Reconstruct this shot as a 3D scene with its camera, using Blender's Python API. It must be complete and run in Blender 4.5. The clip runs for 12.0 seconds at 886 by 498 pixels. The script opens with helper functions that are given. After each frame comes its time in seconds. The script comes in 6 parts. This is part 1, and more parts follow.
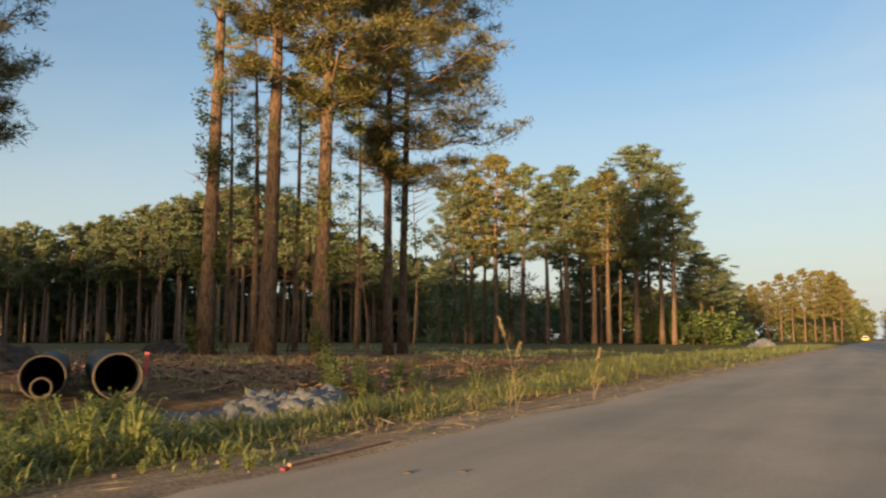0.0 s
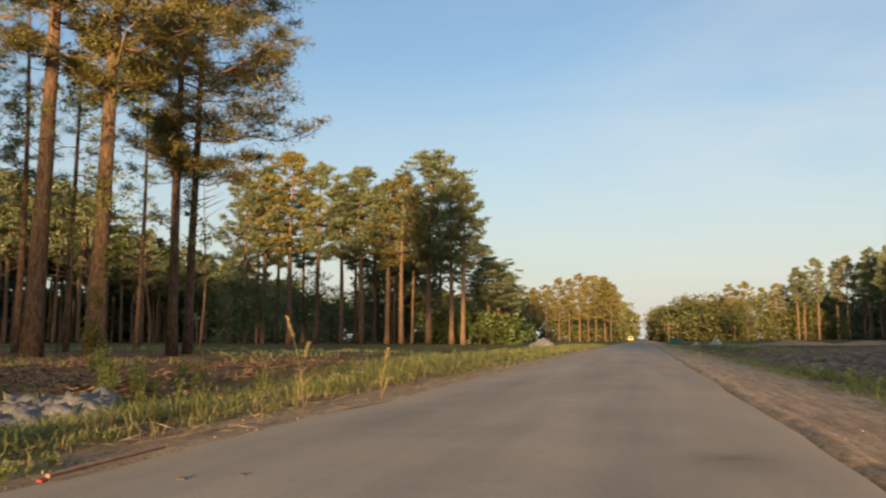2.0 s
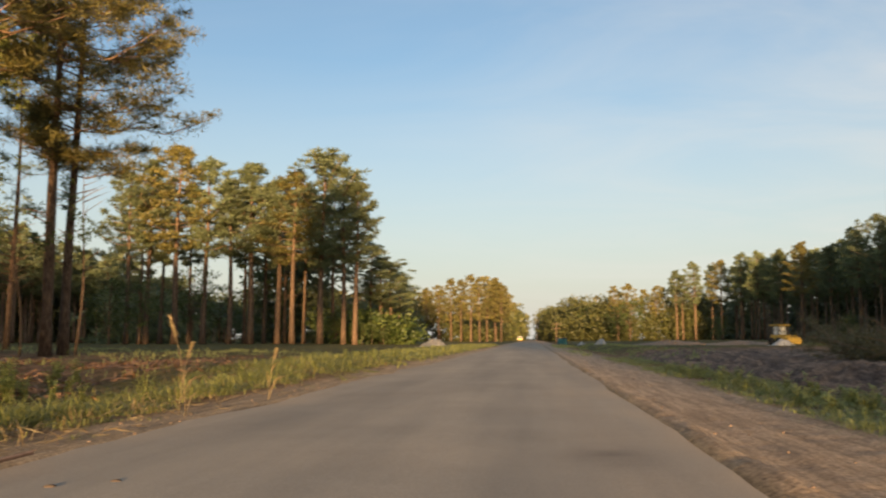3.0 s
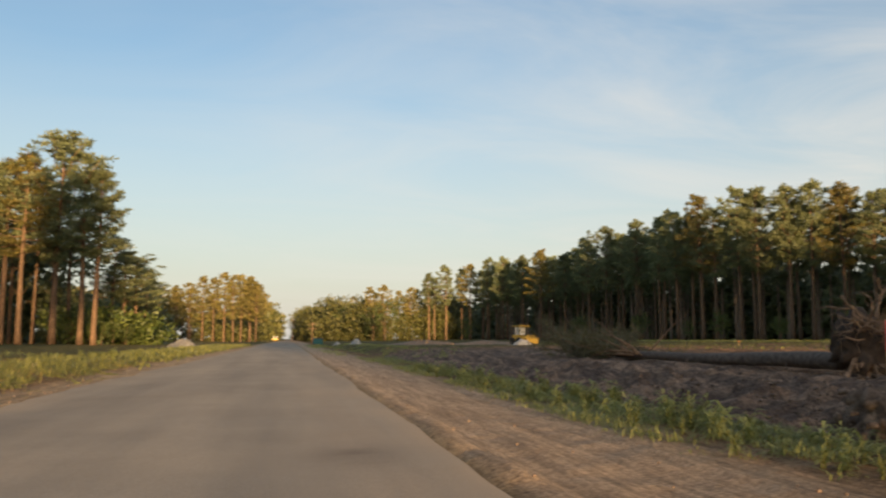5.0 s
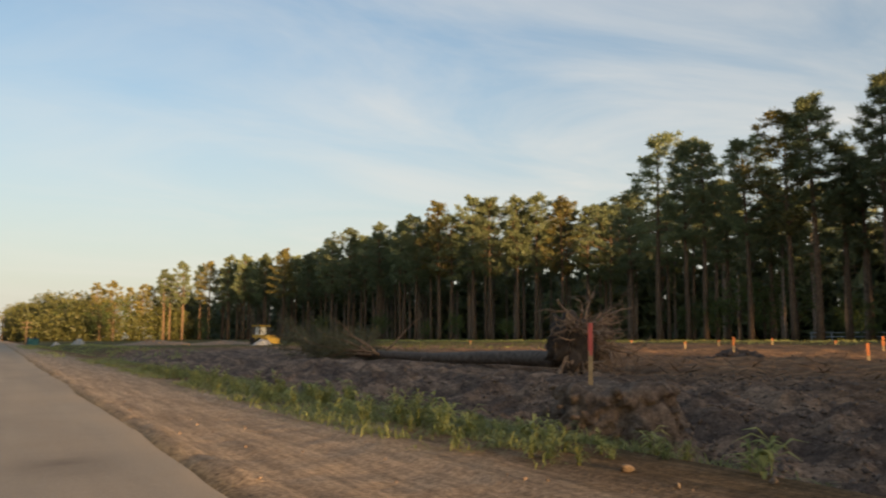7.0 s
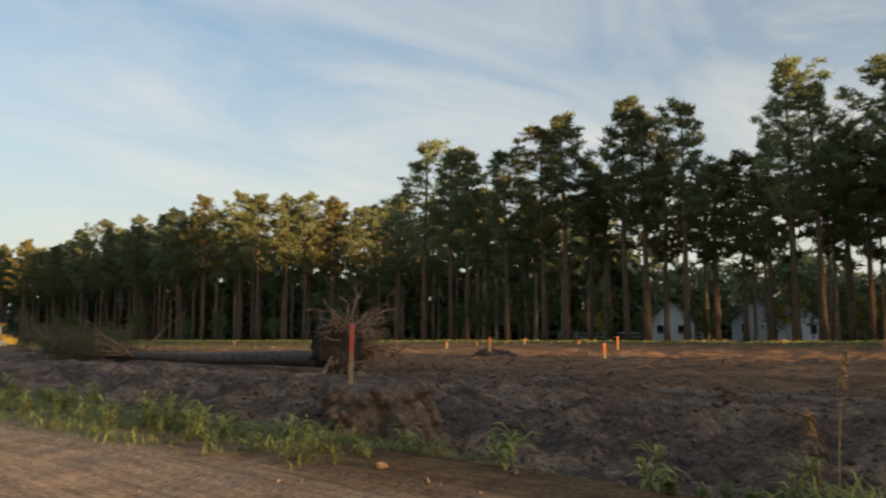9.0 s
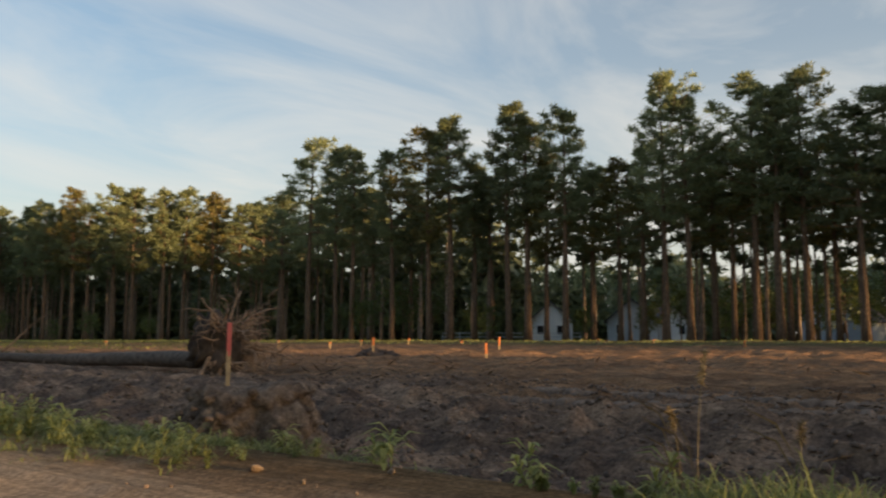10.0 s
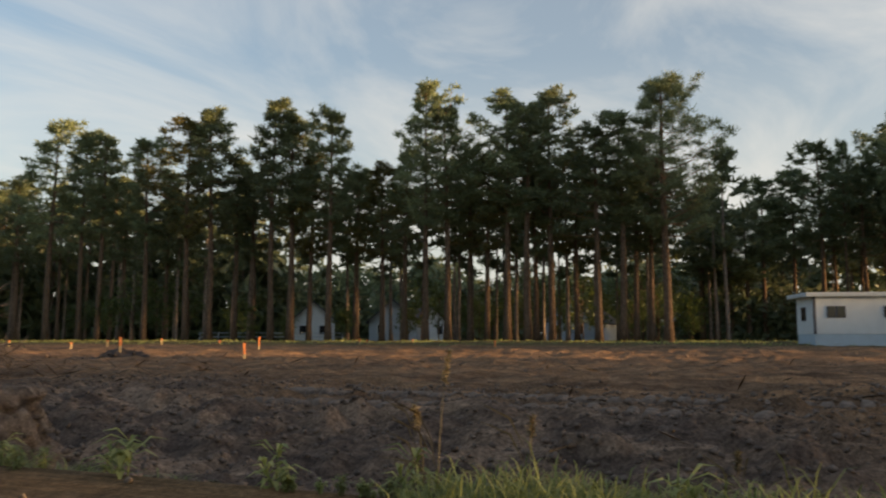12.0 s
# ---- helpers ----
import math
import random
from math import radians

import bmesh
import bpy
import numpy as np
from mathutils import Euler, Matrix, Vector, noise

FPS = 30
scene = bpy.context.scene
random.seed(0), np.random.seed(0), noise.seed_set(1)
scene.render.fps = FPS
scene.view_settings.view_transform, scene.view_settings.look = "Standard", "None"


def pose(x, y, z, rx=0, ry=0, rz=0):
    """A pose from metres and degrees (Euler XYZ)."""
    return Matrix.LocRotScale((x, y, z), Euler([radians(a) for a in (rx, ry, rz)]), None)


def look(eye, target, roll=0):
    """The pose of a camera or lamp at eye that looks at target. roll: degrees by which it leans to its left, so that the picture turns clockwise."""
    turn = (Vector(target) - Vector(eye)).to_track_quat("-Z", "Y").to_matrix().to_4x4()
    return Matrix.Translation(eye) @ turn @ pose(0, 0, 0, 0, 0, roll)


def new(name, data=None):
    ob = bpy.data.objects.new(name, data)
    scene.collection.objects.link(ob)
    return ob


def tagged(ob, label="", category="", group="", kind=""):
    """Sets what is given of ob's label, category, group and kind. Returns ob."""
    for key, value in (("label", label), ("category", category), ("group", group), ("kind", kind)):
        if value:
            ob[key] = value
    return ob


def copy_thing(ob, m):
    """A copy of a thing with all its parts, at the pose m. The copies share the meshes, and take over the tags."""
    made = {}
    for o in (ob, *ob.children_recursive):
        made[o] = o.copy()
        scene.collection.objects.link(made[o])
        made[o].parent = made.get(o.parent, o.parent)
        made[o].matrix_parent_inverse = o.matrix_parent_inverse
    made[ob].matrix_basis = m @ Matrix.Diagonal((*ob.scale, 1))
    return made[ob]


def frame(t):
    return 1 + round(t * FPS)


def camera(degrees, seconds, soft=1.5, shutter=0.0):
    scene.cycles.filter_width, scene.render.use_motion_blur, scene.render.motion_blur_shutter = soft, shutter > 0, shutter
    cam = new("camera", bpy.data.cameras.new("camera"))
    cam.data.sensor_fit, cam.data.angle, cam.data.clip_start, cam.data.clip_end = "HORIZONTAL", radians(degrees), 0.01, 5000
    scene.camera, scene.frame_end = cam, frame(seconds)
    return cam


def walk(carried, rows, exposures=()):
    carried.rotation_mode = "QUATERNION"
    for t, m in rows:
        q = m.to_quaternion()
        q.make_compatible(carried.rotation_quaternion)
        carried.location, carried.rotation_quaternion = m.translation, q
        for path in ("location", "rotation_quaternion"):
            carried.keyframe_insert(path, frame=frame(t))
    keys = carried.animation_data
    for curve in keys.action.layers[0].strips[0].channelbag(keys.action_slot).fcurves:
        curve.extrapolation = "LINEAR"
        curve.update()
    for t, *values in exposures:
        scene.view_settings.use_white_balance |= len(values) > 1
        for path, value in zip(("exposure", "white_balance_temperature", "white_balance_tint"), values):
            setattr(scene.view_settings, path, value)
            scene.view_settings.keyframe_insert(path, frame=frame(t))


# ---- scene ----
# ---------------------------------------------------------------- camera: a slow pan from a low tripod on the road
LENS = 57.13
cam = camera(LENS, 12.0, soft=2.0, shutter=0.5)
EYE_Z, ARM, TILT = 1.0, 0.25, 6.3
YAWS = [(0, 28.17), (0.5, 24.8), (1, 21.0), (1.5, 17.22), (2, 13.79), (2.5, 10.23), (3, 6.26), (5, -10.69), (5.5, -15.16),
        (6, -19.95), (6.5, -24.52), (7, -28.59), (9, -44.72), (9.5, -48.7), (10, -52.79), (10.5, -57.1), (11, -61.53),
        (11.5, -65.72), (12, -69.29)]
PATH = [(t, pose(-ARM * math.sin(radians(a)), ARM * math.cos(radians(a)), EYE_Z, 90 + TILT, 0, a)) for t, a in YAWS]
walk(cam, PATH, exposures=[(0, 1.25, 6400, 9), (2.5, 1.25, 6650, 10), (5.5, 1.25, 6900, 10.5), (12, 1.28, 6750, 9)])

# ---------------------------------------------------------------- light: low evening sun behind, clear sky with thin cloud
SUN_DIR = Vector((0.055, -0.998, 0)).normalized()
SUN_EL = radians(4.9)
world = bpy.data.worlds.new("evening_sky")
scene.world = world
world.use_nodes = True
SKY_STRENGTH = 0.128


def sky_nodes():
    nt = world.node_tree
    nd, ln = nt.nodes, nt.links
    nd.clear()
    out, bg = nd.new("ShaderNodeOutputWorld"), nd.new("ShaderNodeBackground")
    sky = nd.new("ShaderNodeTexSky")
    sky.sky_type, sky.sun_disc = "NISHITA", False
    sky.sun_elevation, sky.sun_rotation = SUN_EL, math.atan2(SUN_DIR.x, SUN_DIR.y)
    sky.air_density, sky.dust_density, sky.ozone_density = 1.0, 1.5, 2.4
    tc, sep = nd.new("ShaderNodeTexCoord"), nd.new("ShaderNodeSeparateXYZ")
    ln.new(tc.outputs["Generated"], sep.inputs[0])
    # cloud sheet: project the direction on a level plane, so streaks shrink towards the horizon
    up = nd.new("ShaderNodeMath"); up.operation = "ADD"; up.inputs[1].default_value = 0.12
    ln.new(sep.outputs["Z"], up.inputs[0])
    flat = []
    for axis in ("X", "Y"):
        dv = nd.new("ShaderNodeMath"); dv.operation = "DIVIDE"
        ln.new(sep.outputs[axis], dv.inputs[0]); ln.new(up.outputs[0], dv.inputs[1])
        flat.append(dv)
    comb = nd.new("ShaderNodeCombineXYZ")
    ln.new(flat[0].outputs[0], comb.inputs[0]); ln.new(flat[1].outputs[0], comb.inputs[1])
    mp = nd.new("ShaderNodeMapping")
    mp.inputs["Rotation"].default_value = (0, 0, radians(28)); mp.inputs["Scale"].default_value = (0.75, 1.25, 1)
    ln.new(comb.outputs[0], mp.inputs[0])
    no = nd.new("ShaderNodeTexNoise")
    no.inputs["Scale"].default_value, no.inputs["Detail"].default_value = 1.1, 9
    no.inputs["Roughness"].default_value, no.inputs["Distortion"].default_value = 0.58, 0.7
    ln.new(mp.outputs[0], no.inputs["Vector"])
    rp = nd.new("ShaderNodeValToRGB")
    rp.color_ramp.elements[0].position, rp.color_ramp.elements[1].position = 0.40, 0.74
    ln.new(no.outputs[0], rp.inputs[0])
    # cloud gathers on the side of the felled field
    side = nd.new("ShaderNodeMapRange")
    side.inputs["From Min"].default_value, side.inputs["From Max"].default_value = -0.25, 0.98
    side.inputs["To Min"].default_value, side.inputs["To Max"].default_value = 0.10, 1.12
    ln.new(sep.outputs["X"], side.inputs["Value"])
    mul = nd.new("ShaderNodeMath"); mul.operation = "MULTIPLY"
    ln.new(rp.outputs[0], mul.inputs[0]); ln.new(side.outputs[0], mul.inputs[1])
    thin = nd.new("ShaderNodeMath"); thin.operation = "MULTIPLY_ADD"
    thin.inputs[1].default_value = 0.72
    side_veil = nd.new("ShaderNodeMath"); side_veil.operation = "MULTIPLY"; side_veil.inputs[1].default_value = 0.20
    ln.new(side.outputs[0], side_veil.inputs[0])
    ln.new(mul.outputs[0], thin.inputs[0]); ln.new(side_veil.outputs[0], thin.inputs[2])
    # pale haze near the horizon
    hz = nd.new("ShaderNodeMapRange")
    hz.inputs["From Min"].default_value, hz.inputs["From Max"].default_value = 0.0, 0.33
    hz.inputs["To Min"].default_value, hz.inputs["To Max"].default_value = 0.84, 0.06
    ln.new(sep.outputs["Z"], hz.inputs["Value"])
    # the veil is thin towards the sun, where the sky itself glows
    dot = nd.new("ShaderNodeVectorMath"); dot.operation = "DOT_PRODUCT"
    dot.inputs[1].default_value = (SUN_DIR.x, SUN_DIR.y, 0)
    ln.new(tc.outputs["Generated"], dot.inputs[0])
    away = nd.new("ShaderNodeMapRange")
    away.inputs["From Min"].default_value, away.inputs["From Max"].default_value = 0.1, 0.7
    away.inputs["To Min"].default_value, away.inputs["To Max"].default_value = 1.0, 0.1
    ln.new(dot.outputs["Value"], away.inputs["Value"])
    veil = nd.new("ShaderNodeMath"); veil.operation = "MULTIPLY"
    ln.new(hz.outputs[0], veil.inputs[0]); ln.new(away.outputs[0], veil.inputs[1])
    m1, m2 = nd.new("ShaderNodeMixRGB"), nd.new("ShaderNodeMixRGB")
    m1.inputs[2].default_value = (2.45, 2.42, 2.28, 1)
    m2.inputs[2].default_value = (2.75, 2.66, 2.52, 1)
    ln.new(veil.outputs[0], m1.inputs[0]); ln.new(sky.outputs[0], m1.inputs[1])
    ln.new(thin.outputs[0], m2.inputs[0]); ln.new(m1.outputs[0], m2.inputs[1])
    ln.new(m2.outputs[0], bg.inputs["Color"])
    bg.inputs["Strength"].default_value = SKY_STRENGTH
    ln.new(bg.outputs[0], out.inputs[0])


sky_nodes()
sun_data = bpy.data.lights.new("sun", "SUN")
sun_data.energy, sun_data.angle, sun_data.color = 5.0, radians(2.2), (1.0, 0.66, 0.33)
sun = new("sun", sun_data)
to_sun = Vector((SUN_DIR.x * math.cos(SUN_EL), SUN_DIR.y * math.cos(SUN_EL), math.sin(SUN_EL)))
sun.matrix_world = look(to_sun * 300, (0, 0, 0))


# ---------------------------------------------------------------- materials
def material(name, build):
    m = bpy.data.materials.new(name)
    m.use_nodes = True
    nt = m.node_tree
    nt.nodes.clear()
    out = nt.nodes.new("ShaderNodeOutputMaterial")
    nt.links.new(build(nt), out.inputs["Surface"])
    return m


def tex_noise(nt, scale, detail=4, rough=0.55, stretch=(1, 1, 1), coords="Object"):
    tc, mp, no = nt.nodes.new("ShaderNodeTexCoord"), nt.nodes.new("ShaderNodeMapping"), nt.nodes.new("ShaderNodeTexNoise")
    mp.inputs["Scale"].default_value = stretch
    no.inputs["Scale"].default_value, no.inputs["Detail"].default_value = scale, detail
    no.inputs["Roughness"].default_value = rough
    nt.links.new(tc.outputs[coords], mp.inputs[0])
    nt.links.new(mp.outputs[0], no.inputs["Vector"])
    return no.outputs[0]


def ramp(nt, fac, stops):
    r = nt.nodes.new("ShaderNodeValToRGB")
    e = r.color_ramp.elements
    while len(e) < len(stops):
        e.new(0.5)
    for el, (p, c) in zip(e, stops):
        el.position, el.color = p, (*c, 1)
    nt.links.new(fac, r.inputs[0])
    return r.outputs[0]


def mix(nt, fac, a, b, mode="MIX"):
    m = nt.nodes.new("ShaderNodeMixRGB")
    m.blend_type = mode
    for sock, val in zip(m.inputs, (fac, a, b)):
        if isinstance(val, (int, float)):
            sock.default_value = val
        elif isinstance(val, tuple):
            sock.default_value = (*val, 1)
        else:
            nt.links.new(val, sock)
    return m.outputs[0]


def bump(nt, height, strength, distance=0.02, normal=None):
    b = nt.nodes.new("ShaderNodeBump")
    b.inputs["Strength"].default_value, b.inputs["Distance"].default_value = strength, distance
    nt.links.new(height, b.inputs["Height"])
    if normal:
        nt.links.new(normal, b.inputs["Normal"])
    return b.outputs[0]


def shader(nt, color, rough=0.8, normal=None, metal=0.0, spec=0.3):
    p = nt.nodes.new("ShaderNodeBsdfPrincipled")
    if isinstance(color, tuple):
        p.inputs["Base Color"].default_value = (*color, 1)
    else:
        nt.links.new(color, p.inputs["Base Color"])
    if isinstance(rough, (int, float)):
        p.inputs["Roughness"].default_value = rough
    else:
        nt.links.new(rough, p.inputs["Roughness"])
    p.inputs["Metallic"].default_value = metal
    p.inputs["Specular IOR Level"].default_value = spec
    if normal:
        nt.links.new(normal, p.inputs["Normal"])
    return p.outputs[0]


def attr(nt, name):
    a = nt.nodes.new("ShaderNodeAttribute")
    a.attribute_name = name
    return a.outputs["Fac"]


def mat_plain(name, c, rough=0.6, metal=0.0, vary=0.25, scale=6.0, relief=0.15):
    """Painted or raw surface with faint blotches and grain."""
    def build(nt):
        n = tex_noise(nt, scale, 6)
        col = ramp(nt, n, [(0.3, tuple(x * (1 - vary) for x in c)), (0.7, tuple(min(1, x * (1 + vary * 0.6)) for x in c))])
        return shader(nt, col, rough, bump(nt, tex_noise(nt, scale * 12, 3), relief, 0.004), metal)
    return material(name, build)


def mat_leaf(name, dark, light, through_light=0.35, gloss=0.5):
    """Leaves and needles: every small piece takes its own tone between two greens; some light passes through."""
    def build(nt):
        g, oi = nt.nodes.new("ShaderNodeNewGeometry"), nt.nodes.new("ShaderNodeObjectInfo")
        col = ramp(nt, g.outputs["Random Per Island"], [(0.0, dark), (1.0, light)])
        hue = nt.nodes.new("ShaderNodeHueSaturation")
        rng = nt.nodes.new("ShaderNodeMapRange")
        rng.inputs["To Min"].default_value, rng.inputs["To Max"].default_value = 0.75, 1.25
        nt.links.new(oi.outputs["Random"], rng.inputs["Value"])
        nt.links.new(rng.outputs[0], hue.inputs["Value"])
        nt.links.new(col, hue.inputs["Color"])
        d, t, s = nt.nodes.new("ShaderNodeBsdfPrincipled"), nt.nodes.new("ShaderNodeBsdfTranslucent"), nt.nodes.new("ShaderNodeMixShader")
        d.inputs["Roughness"].default_value, d.inputs["Specular IOR Level"].default_value = 0.5, gloss
        nt.links.new(hue.outputs[0], d.inputs["Base Color"]); nt.links.new(hue.outputs[0], t.inputs[0])
        s.inputs[0].default_value = through_light
        nt.links.new(d.outputs[0], s.inputs[1]); nt.links.new(t.outputs[0], s.inputs[2])
        return s.outputs[0]
    return material(name, build)


def build_bark(nt):
    plates = tex_noise(nt, 4.5, 7, 0.7, (3.2, 3.2, 0.7))
    fine = tex_noise(nt, 40, 4, 0.6, (1, 1, 0.4))
    col = ramp(nt, plates, [(0.40, (0.062, 0.043, 0.031)), (0.5, (0.20, 0.13, 0.085)), (0.62, (0.37, 0.24, 0.152))])
    col = mix(nt, 0.35, col, ramp(nt, fine, [(0.3, (0.05, 0.033, 0.024)), (0.7, (0.22, 0.135, 0.085))]))
    n = bump(nt, plates, 1.0, 0.12)
    return shader(nt, col, 0.9, bump(nt, fine, 0.4, 0.01, n), spec=0.15)


def build_ground(nt):
    big = tex_noise(nt, 0.35, 6, 0.6)
    mid = tex_noise(nt, 3.6, 8, 0.7)
    fine = tex_noise(nt, 22, 6, 0.7)
    turf = ramp(nt, mid, [(0.25, (0.07, 0.07, 0.028)), (0.5, (0.125, 0.115, 0.045)), (0.75, (0.21, 0.165, 0.08))])
    dry = ramp(nt, mid, [(0.28, (0.20, 0.135, 0.097)), (0.5, (0.36, 0.245, 0.172)), (0.72, (0.50, 0.345, 0.245))])
    wet = ramp(nt, mid, [(0.28, (0.085, 0.062, 0.052)), (0.5, (0.165, 0.118, 0.094)), (0.72, (0.29, 0.205, 0.155))])
    soil = mix(nt, ramp(nt, tex_noise(nt, 1.05, 5, 0.6, (1.4, 0.55, 1)), [(0.44, (0, 0, 0)), (0.60, (1, 1, 1))]), wet, dry)
    brown = ramp(nt, mid, [(0.28, (0.16, 0.092, 0.052)), (0.5, (0.28, 0.166, 0.092)), (0.75, (0.42, 0.26, 0.148))])
    sand = ramp(nt, mid, [(0.25, (0.36, 0.268, 0.195)), (0.5, (0.47, 0.36, 0.262)), (0.75, (0.56, 0.435, 0.32))])
    streak = tex_noise(nt, 0.9, 6, 0.62, (1.5, 0.3, 1))
    brown = mix(nt, 0.85, brown, ramp(nt, streak, [(0.36, (0.50, 0.46, 0.45)), (0.5, (0.95, 0.93, 0.92)), (0.64, (1.5, 1.4, 1.25))]), "MULTIPLY")
    col = mix(nt, attr(nt, "brown"), turf, brown)
    col = mix(nt, attr(nt, "soil"), col, soil)
    col = mix(nt, attr(nt, "sand"), col, sand)
    drag = tex_noise(nt, 3.0, 7, 0.65, (2.6, 0.16, 1))
    col = mix(nt, 0.75, col, ramp(nt, drag, [(0.34, (0.58, 0.56, 0.55)), (0.66, (1.42, 1.36, 1.29))]), "MULTIPLY")
    speck = ramp(nt, fine, [(0.36, (0.48, 0.47, 0.46)), (0.64, (1.5, 1.47, 1.43))])
    col = mix(nt, 0.8, col, speck, "MULTIPLY")
    wide = ramp(nt, big, [(0.3, (0.8, 0.8, 0.8)), (0.7, (1.15, 1.15, 1.15))])
    col = mix(nt, 0.7, col, wide, "MULTIPLY")
    n = bump(nt, mid, 1.0, 0.11)
    return shader(nt, col, 0.95, bump(nt, fine, 1.0, 0.028, n), spec=0.1)


def build_road(nt):
    lanes = tex_noise(nt, 0.9, 5, 0.55, (1.0, 0.07, 1))
    blot = tex_noise(nt, 0.5, 6, 0.6)
    grit = tex_noise(nt, 60, 5, 0.75)
    col = ramp(nt, lanes, [(0.3, (0.27, 0.228, 0.18)), (0.55, (0.36, 0.297, 0.225)), (0.75, (0.44, 0.355, 0.262))])
    col = mix(nt, 0.6, col, ramp(nt, blot, [(0.32, (0.80, 0.80, 0.80)), (0.55, (1.0, 1.0, 1.0)), (0.75, (1.12, 1.10, 1.05))]), "MULTIPLY")
    col = mix(nt, attr(nt, "dust"), col, (0.42, 0.315, 0.215))
    col = mix(nt, attr(nt, "stain"), col, (0.20, 0.155, 0.115))
    col = mix(nt, 0.8, col, ramp(nt, grit, [(0.3, (0.7, 0.7, 0.7)), (0.7, (1.22, 1.22, 1.22))]), "MULTIPLY")
    return shader(nt, col, 0.85, bump(nt, grit, 0.35, 0.006), spec=0.25)


M_BARK = material("pine_bark", build_bark)
# branch bark paler and more orange than the trunk's: low sun put into colour
def build_limb(nt):
    n = tex_noise(nt, 9, 5, 0.6, (1, 1, 0.5))
    col = ramp(nt, n, [(0.3, (0.14, 0.085, 0.05)), (0.7, (0.40, 0.25, 0.15))])
    return shader(nt, col, 0.9, bump(nt, n, 0.5, 0.02), spec=0.15)


M_LIMB = material("sunlit_orange_limb_bark", build_limb)
# bark lightened for stems deep in the woods: haze put into the colour
M_BARK_LIFTED = mat_plain("haze_lifted_bark", (0.30, 0.22, 0.17), 0.95, vary=0.45, scale=2.5, relief=0.5)
M_GROUND = material("ground_soil_and_turf", build_ground)
M_ROAD = material("dusty_asphalt", build_road)
M_NEEDLE = mat_leaf("pine_needles", (0.14, 0.17, 0.085), (0.26, 0.285, 0.13), 0.45, 0.6)
# golden copy of the pine needles: evening sunlight is put into the colour
M_NEEDLE_SUNLIT = mat_leaf("sunlit_pine_needles", (0.085, 0.090, 0.028), (0.33, 0.265, 0.078), 0.4, 0.5)
M_FAR_NEEDLE = mat_leaf("woodland_foliage", (0.11, 0.14, 0.07), (0.26, 0.28, 0.135), 0.4, 0.6)
M_LEAF = mat_leaf("broad_leaves", (0.05, 0.08, 0.02), (0.16, 0.19, 0.05), 0.45)
M_IVY = mat_leaf("climbing_leaves", (0.09, 0.12, 0.03), (0.28, 0.27, 0.07), 0.45)
M_GRASS = mat_leaf("verge_grass", (0.08, 0.105, 0.030), (0.37, 0.355, 0.115), 0.4, 0.3)
M_GRASS_DARK = mat_leaf("strip_grass", (0.21, 0.24, 0.075), (0.50, 0.50, 0.18), 0.45, 0.3)
M_WEED = mat_leaf("weed_leaves", (0.17, 0.20, 0.05), (0.42, 0.43, 0.13), 0.45, 0.4)
M_STRAW = mat_leaf("dry_straw", (0.16, 0.11, 0.05), (0.38, 0.29, 0.15), 0.2)
M_STICK = mat_plain("bare_twigs", (0.19, 0.125, 0.08), 0.85, vary=0.5, scale=3)
M_STAKE = mat_plain("raw_pine_lath", (0.52, 0.37, 0.2), 0.75, vary=0.3, scale=9)
M_OLDWOOD = mat_plain("weathered_lath", (0.30, 0.18, 0.115), 0.85, vary=0.4, scale=7)
M_FLUO = mat_plain("fluorescent_pink_paint", (0.72, 0.16, 0.13), 0.6, vary=0.15)
M_RIBBON = mat_plain("faded_red_ribbon", (0.26, 0.045, 0.04), 0.8, vary=0.2)
M_ORANGE = mat_plain("orange_marker_paint", (0.82, 0.27, 0.09), 0.6, vary=0.15)
M_ROCK = mat_plain("pale_riprap_stone", (0.20, 0.193, 0.182), 0.85, vary=0.45, scale=3.5, relief=0.6)
M_CLOD = mat_plain("dry_clay_clod", (0.31, 0.22, 0.15), 0.95, vary=0.5, scale=4, relief=0.9)
def build_clay(nt):
    mid, fine = tex_noise(nt, 4.5, 7, 0.65), tex_noise(nt, 30, 5, 0.7)
    col = ramp(nt, mid, [(0.32, (0.12, 0.086, 0.066)), (0.5, (0.27, 0.192, 0.142)), (0.68, (0.42, 0.315, 0.238))])
    col = mix(nt, 0.8, col, ramp(nt, fine, [(0.34, (0.55, 0.54, 0.53)), (0.66, (1.35, 1.32, 1.28))]), "MULTIPLY")
    return shader(nt, col, 0.95, bump(nt, fine, 1.0, 0.03, bump(nt, mid, 1.0, 0.08)), spec=0.1)


M_CLAY = material("broken_clay", build_clay)
M_PIPE = mat_plain("black_polyethylene", (0.03, 0.03, 0.032), 0.45, vary=0.4, scale=2)
# tan tint for the black pipes' rims: the low sun on them, as colour
M_PIPE_RIM = mat_plain("sunlit_pipe_rim", (0.16, 0.122, 0.08), 0.8, vary=0.35)
M_ROOT = mat_plain("torn_roots", (0.40, 0.26, 0.165), 0.9, vary=0.55, scale=5, relief=0.8)
M_ROOT_SOIL = mat_plain("root_plate_earth", (0.095, 0.070, 0.054), 0.95, vary=0.5, scale=4, relief=1.0)
M_SPOIL = mat_plain("turned_dark_spoil", (0.075, 0.054, 0.043), 0.95, vary=0.5, scale=5, relief=1.0)
M_LOG = mat_plain("dark_felled_bark", (0.17, 0.128, 0.10), 0.9, vary=0.5, scale=7, relief=0.9)
M_LEAF_FAR = mat_leaf("distant_broad_leaves", (0.065, 0.080, 0.026), (0.18, 0.17, 0.055), 0.35)
M_WHITE = mat_plain("white_metal_siding", (0.74, 0.75, 0.74), 0.55, vary=0.06, scale=1.5)
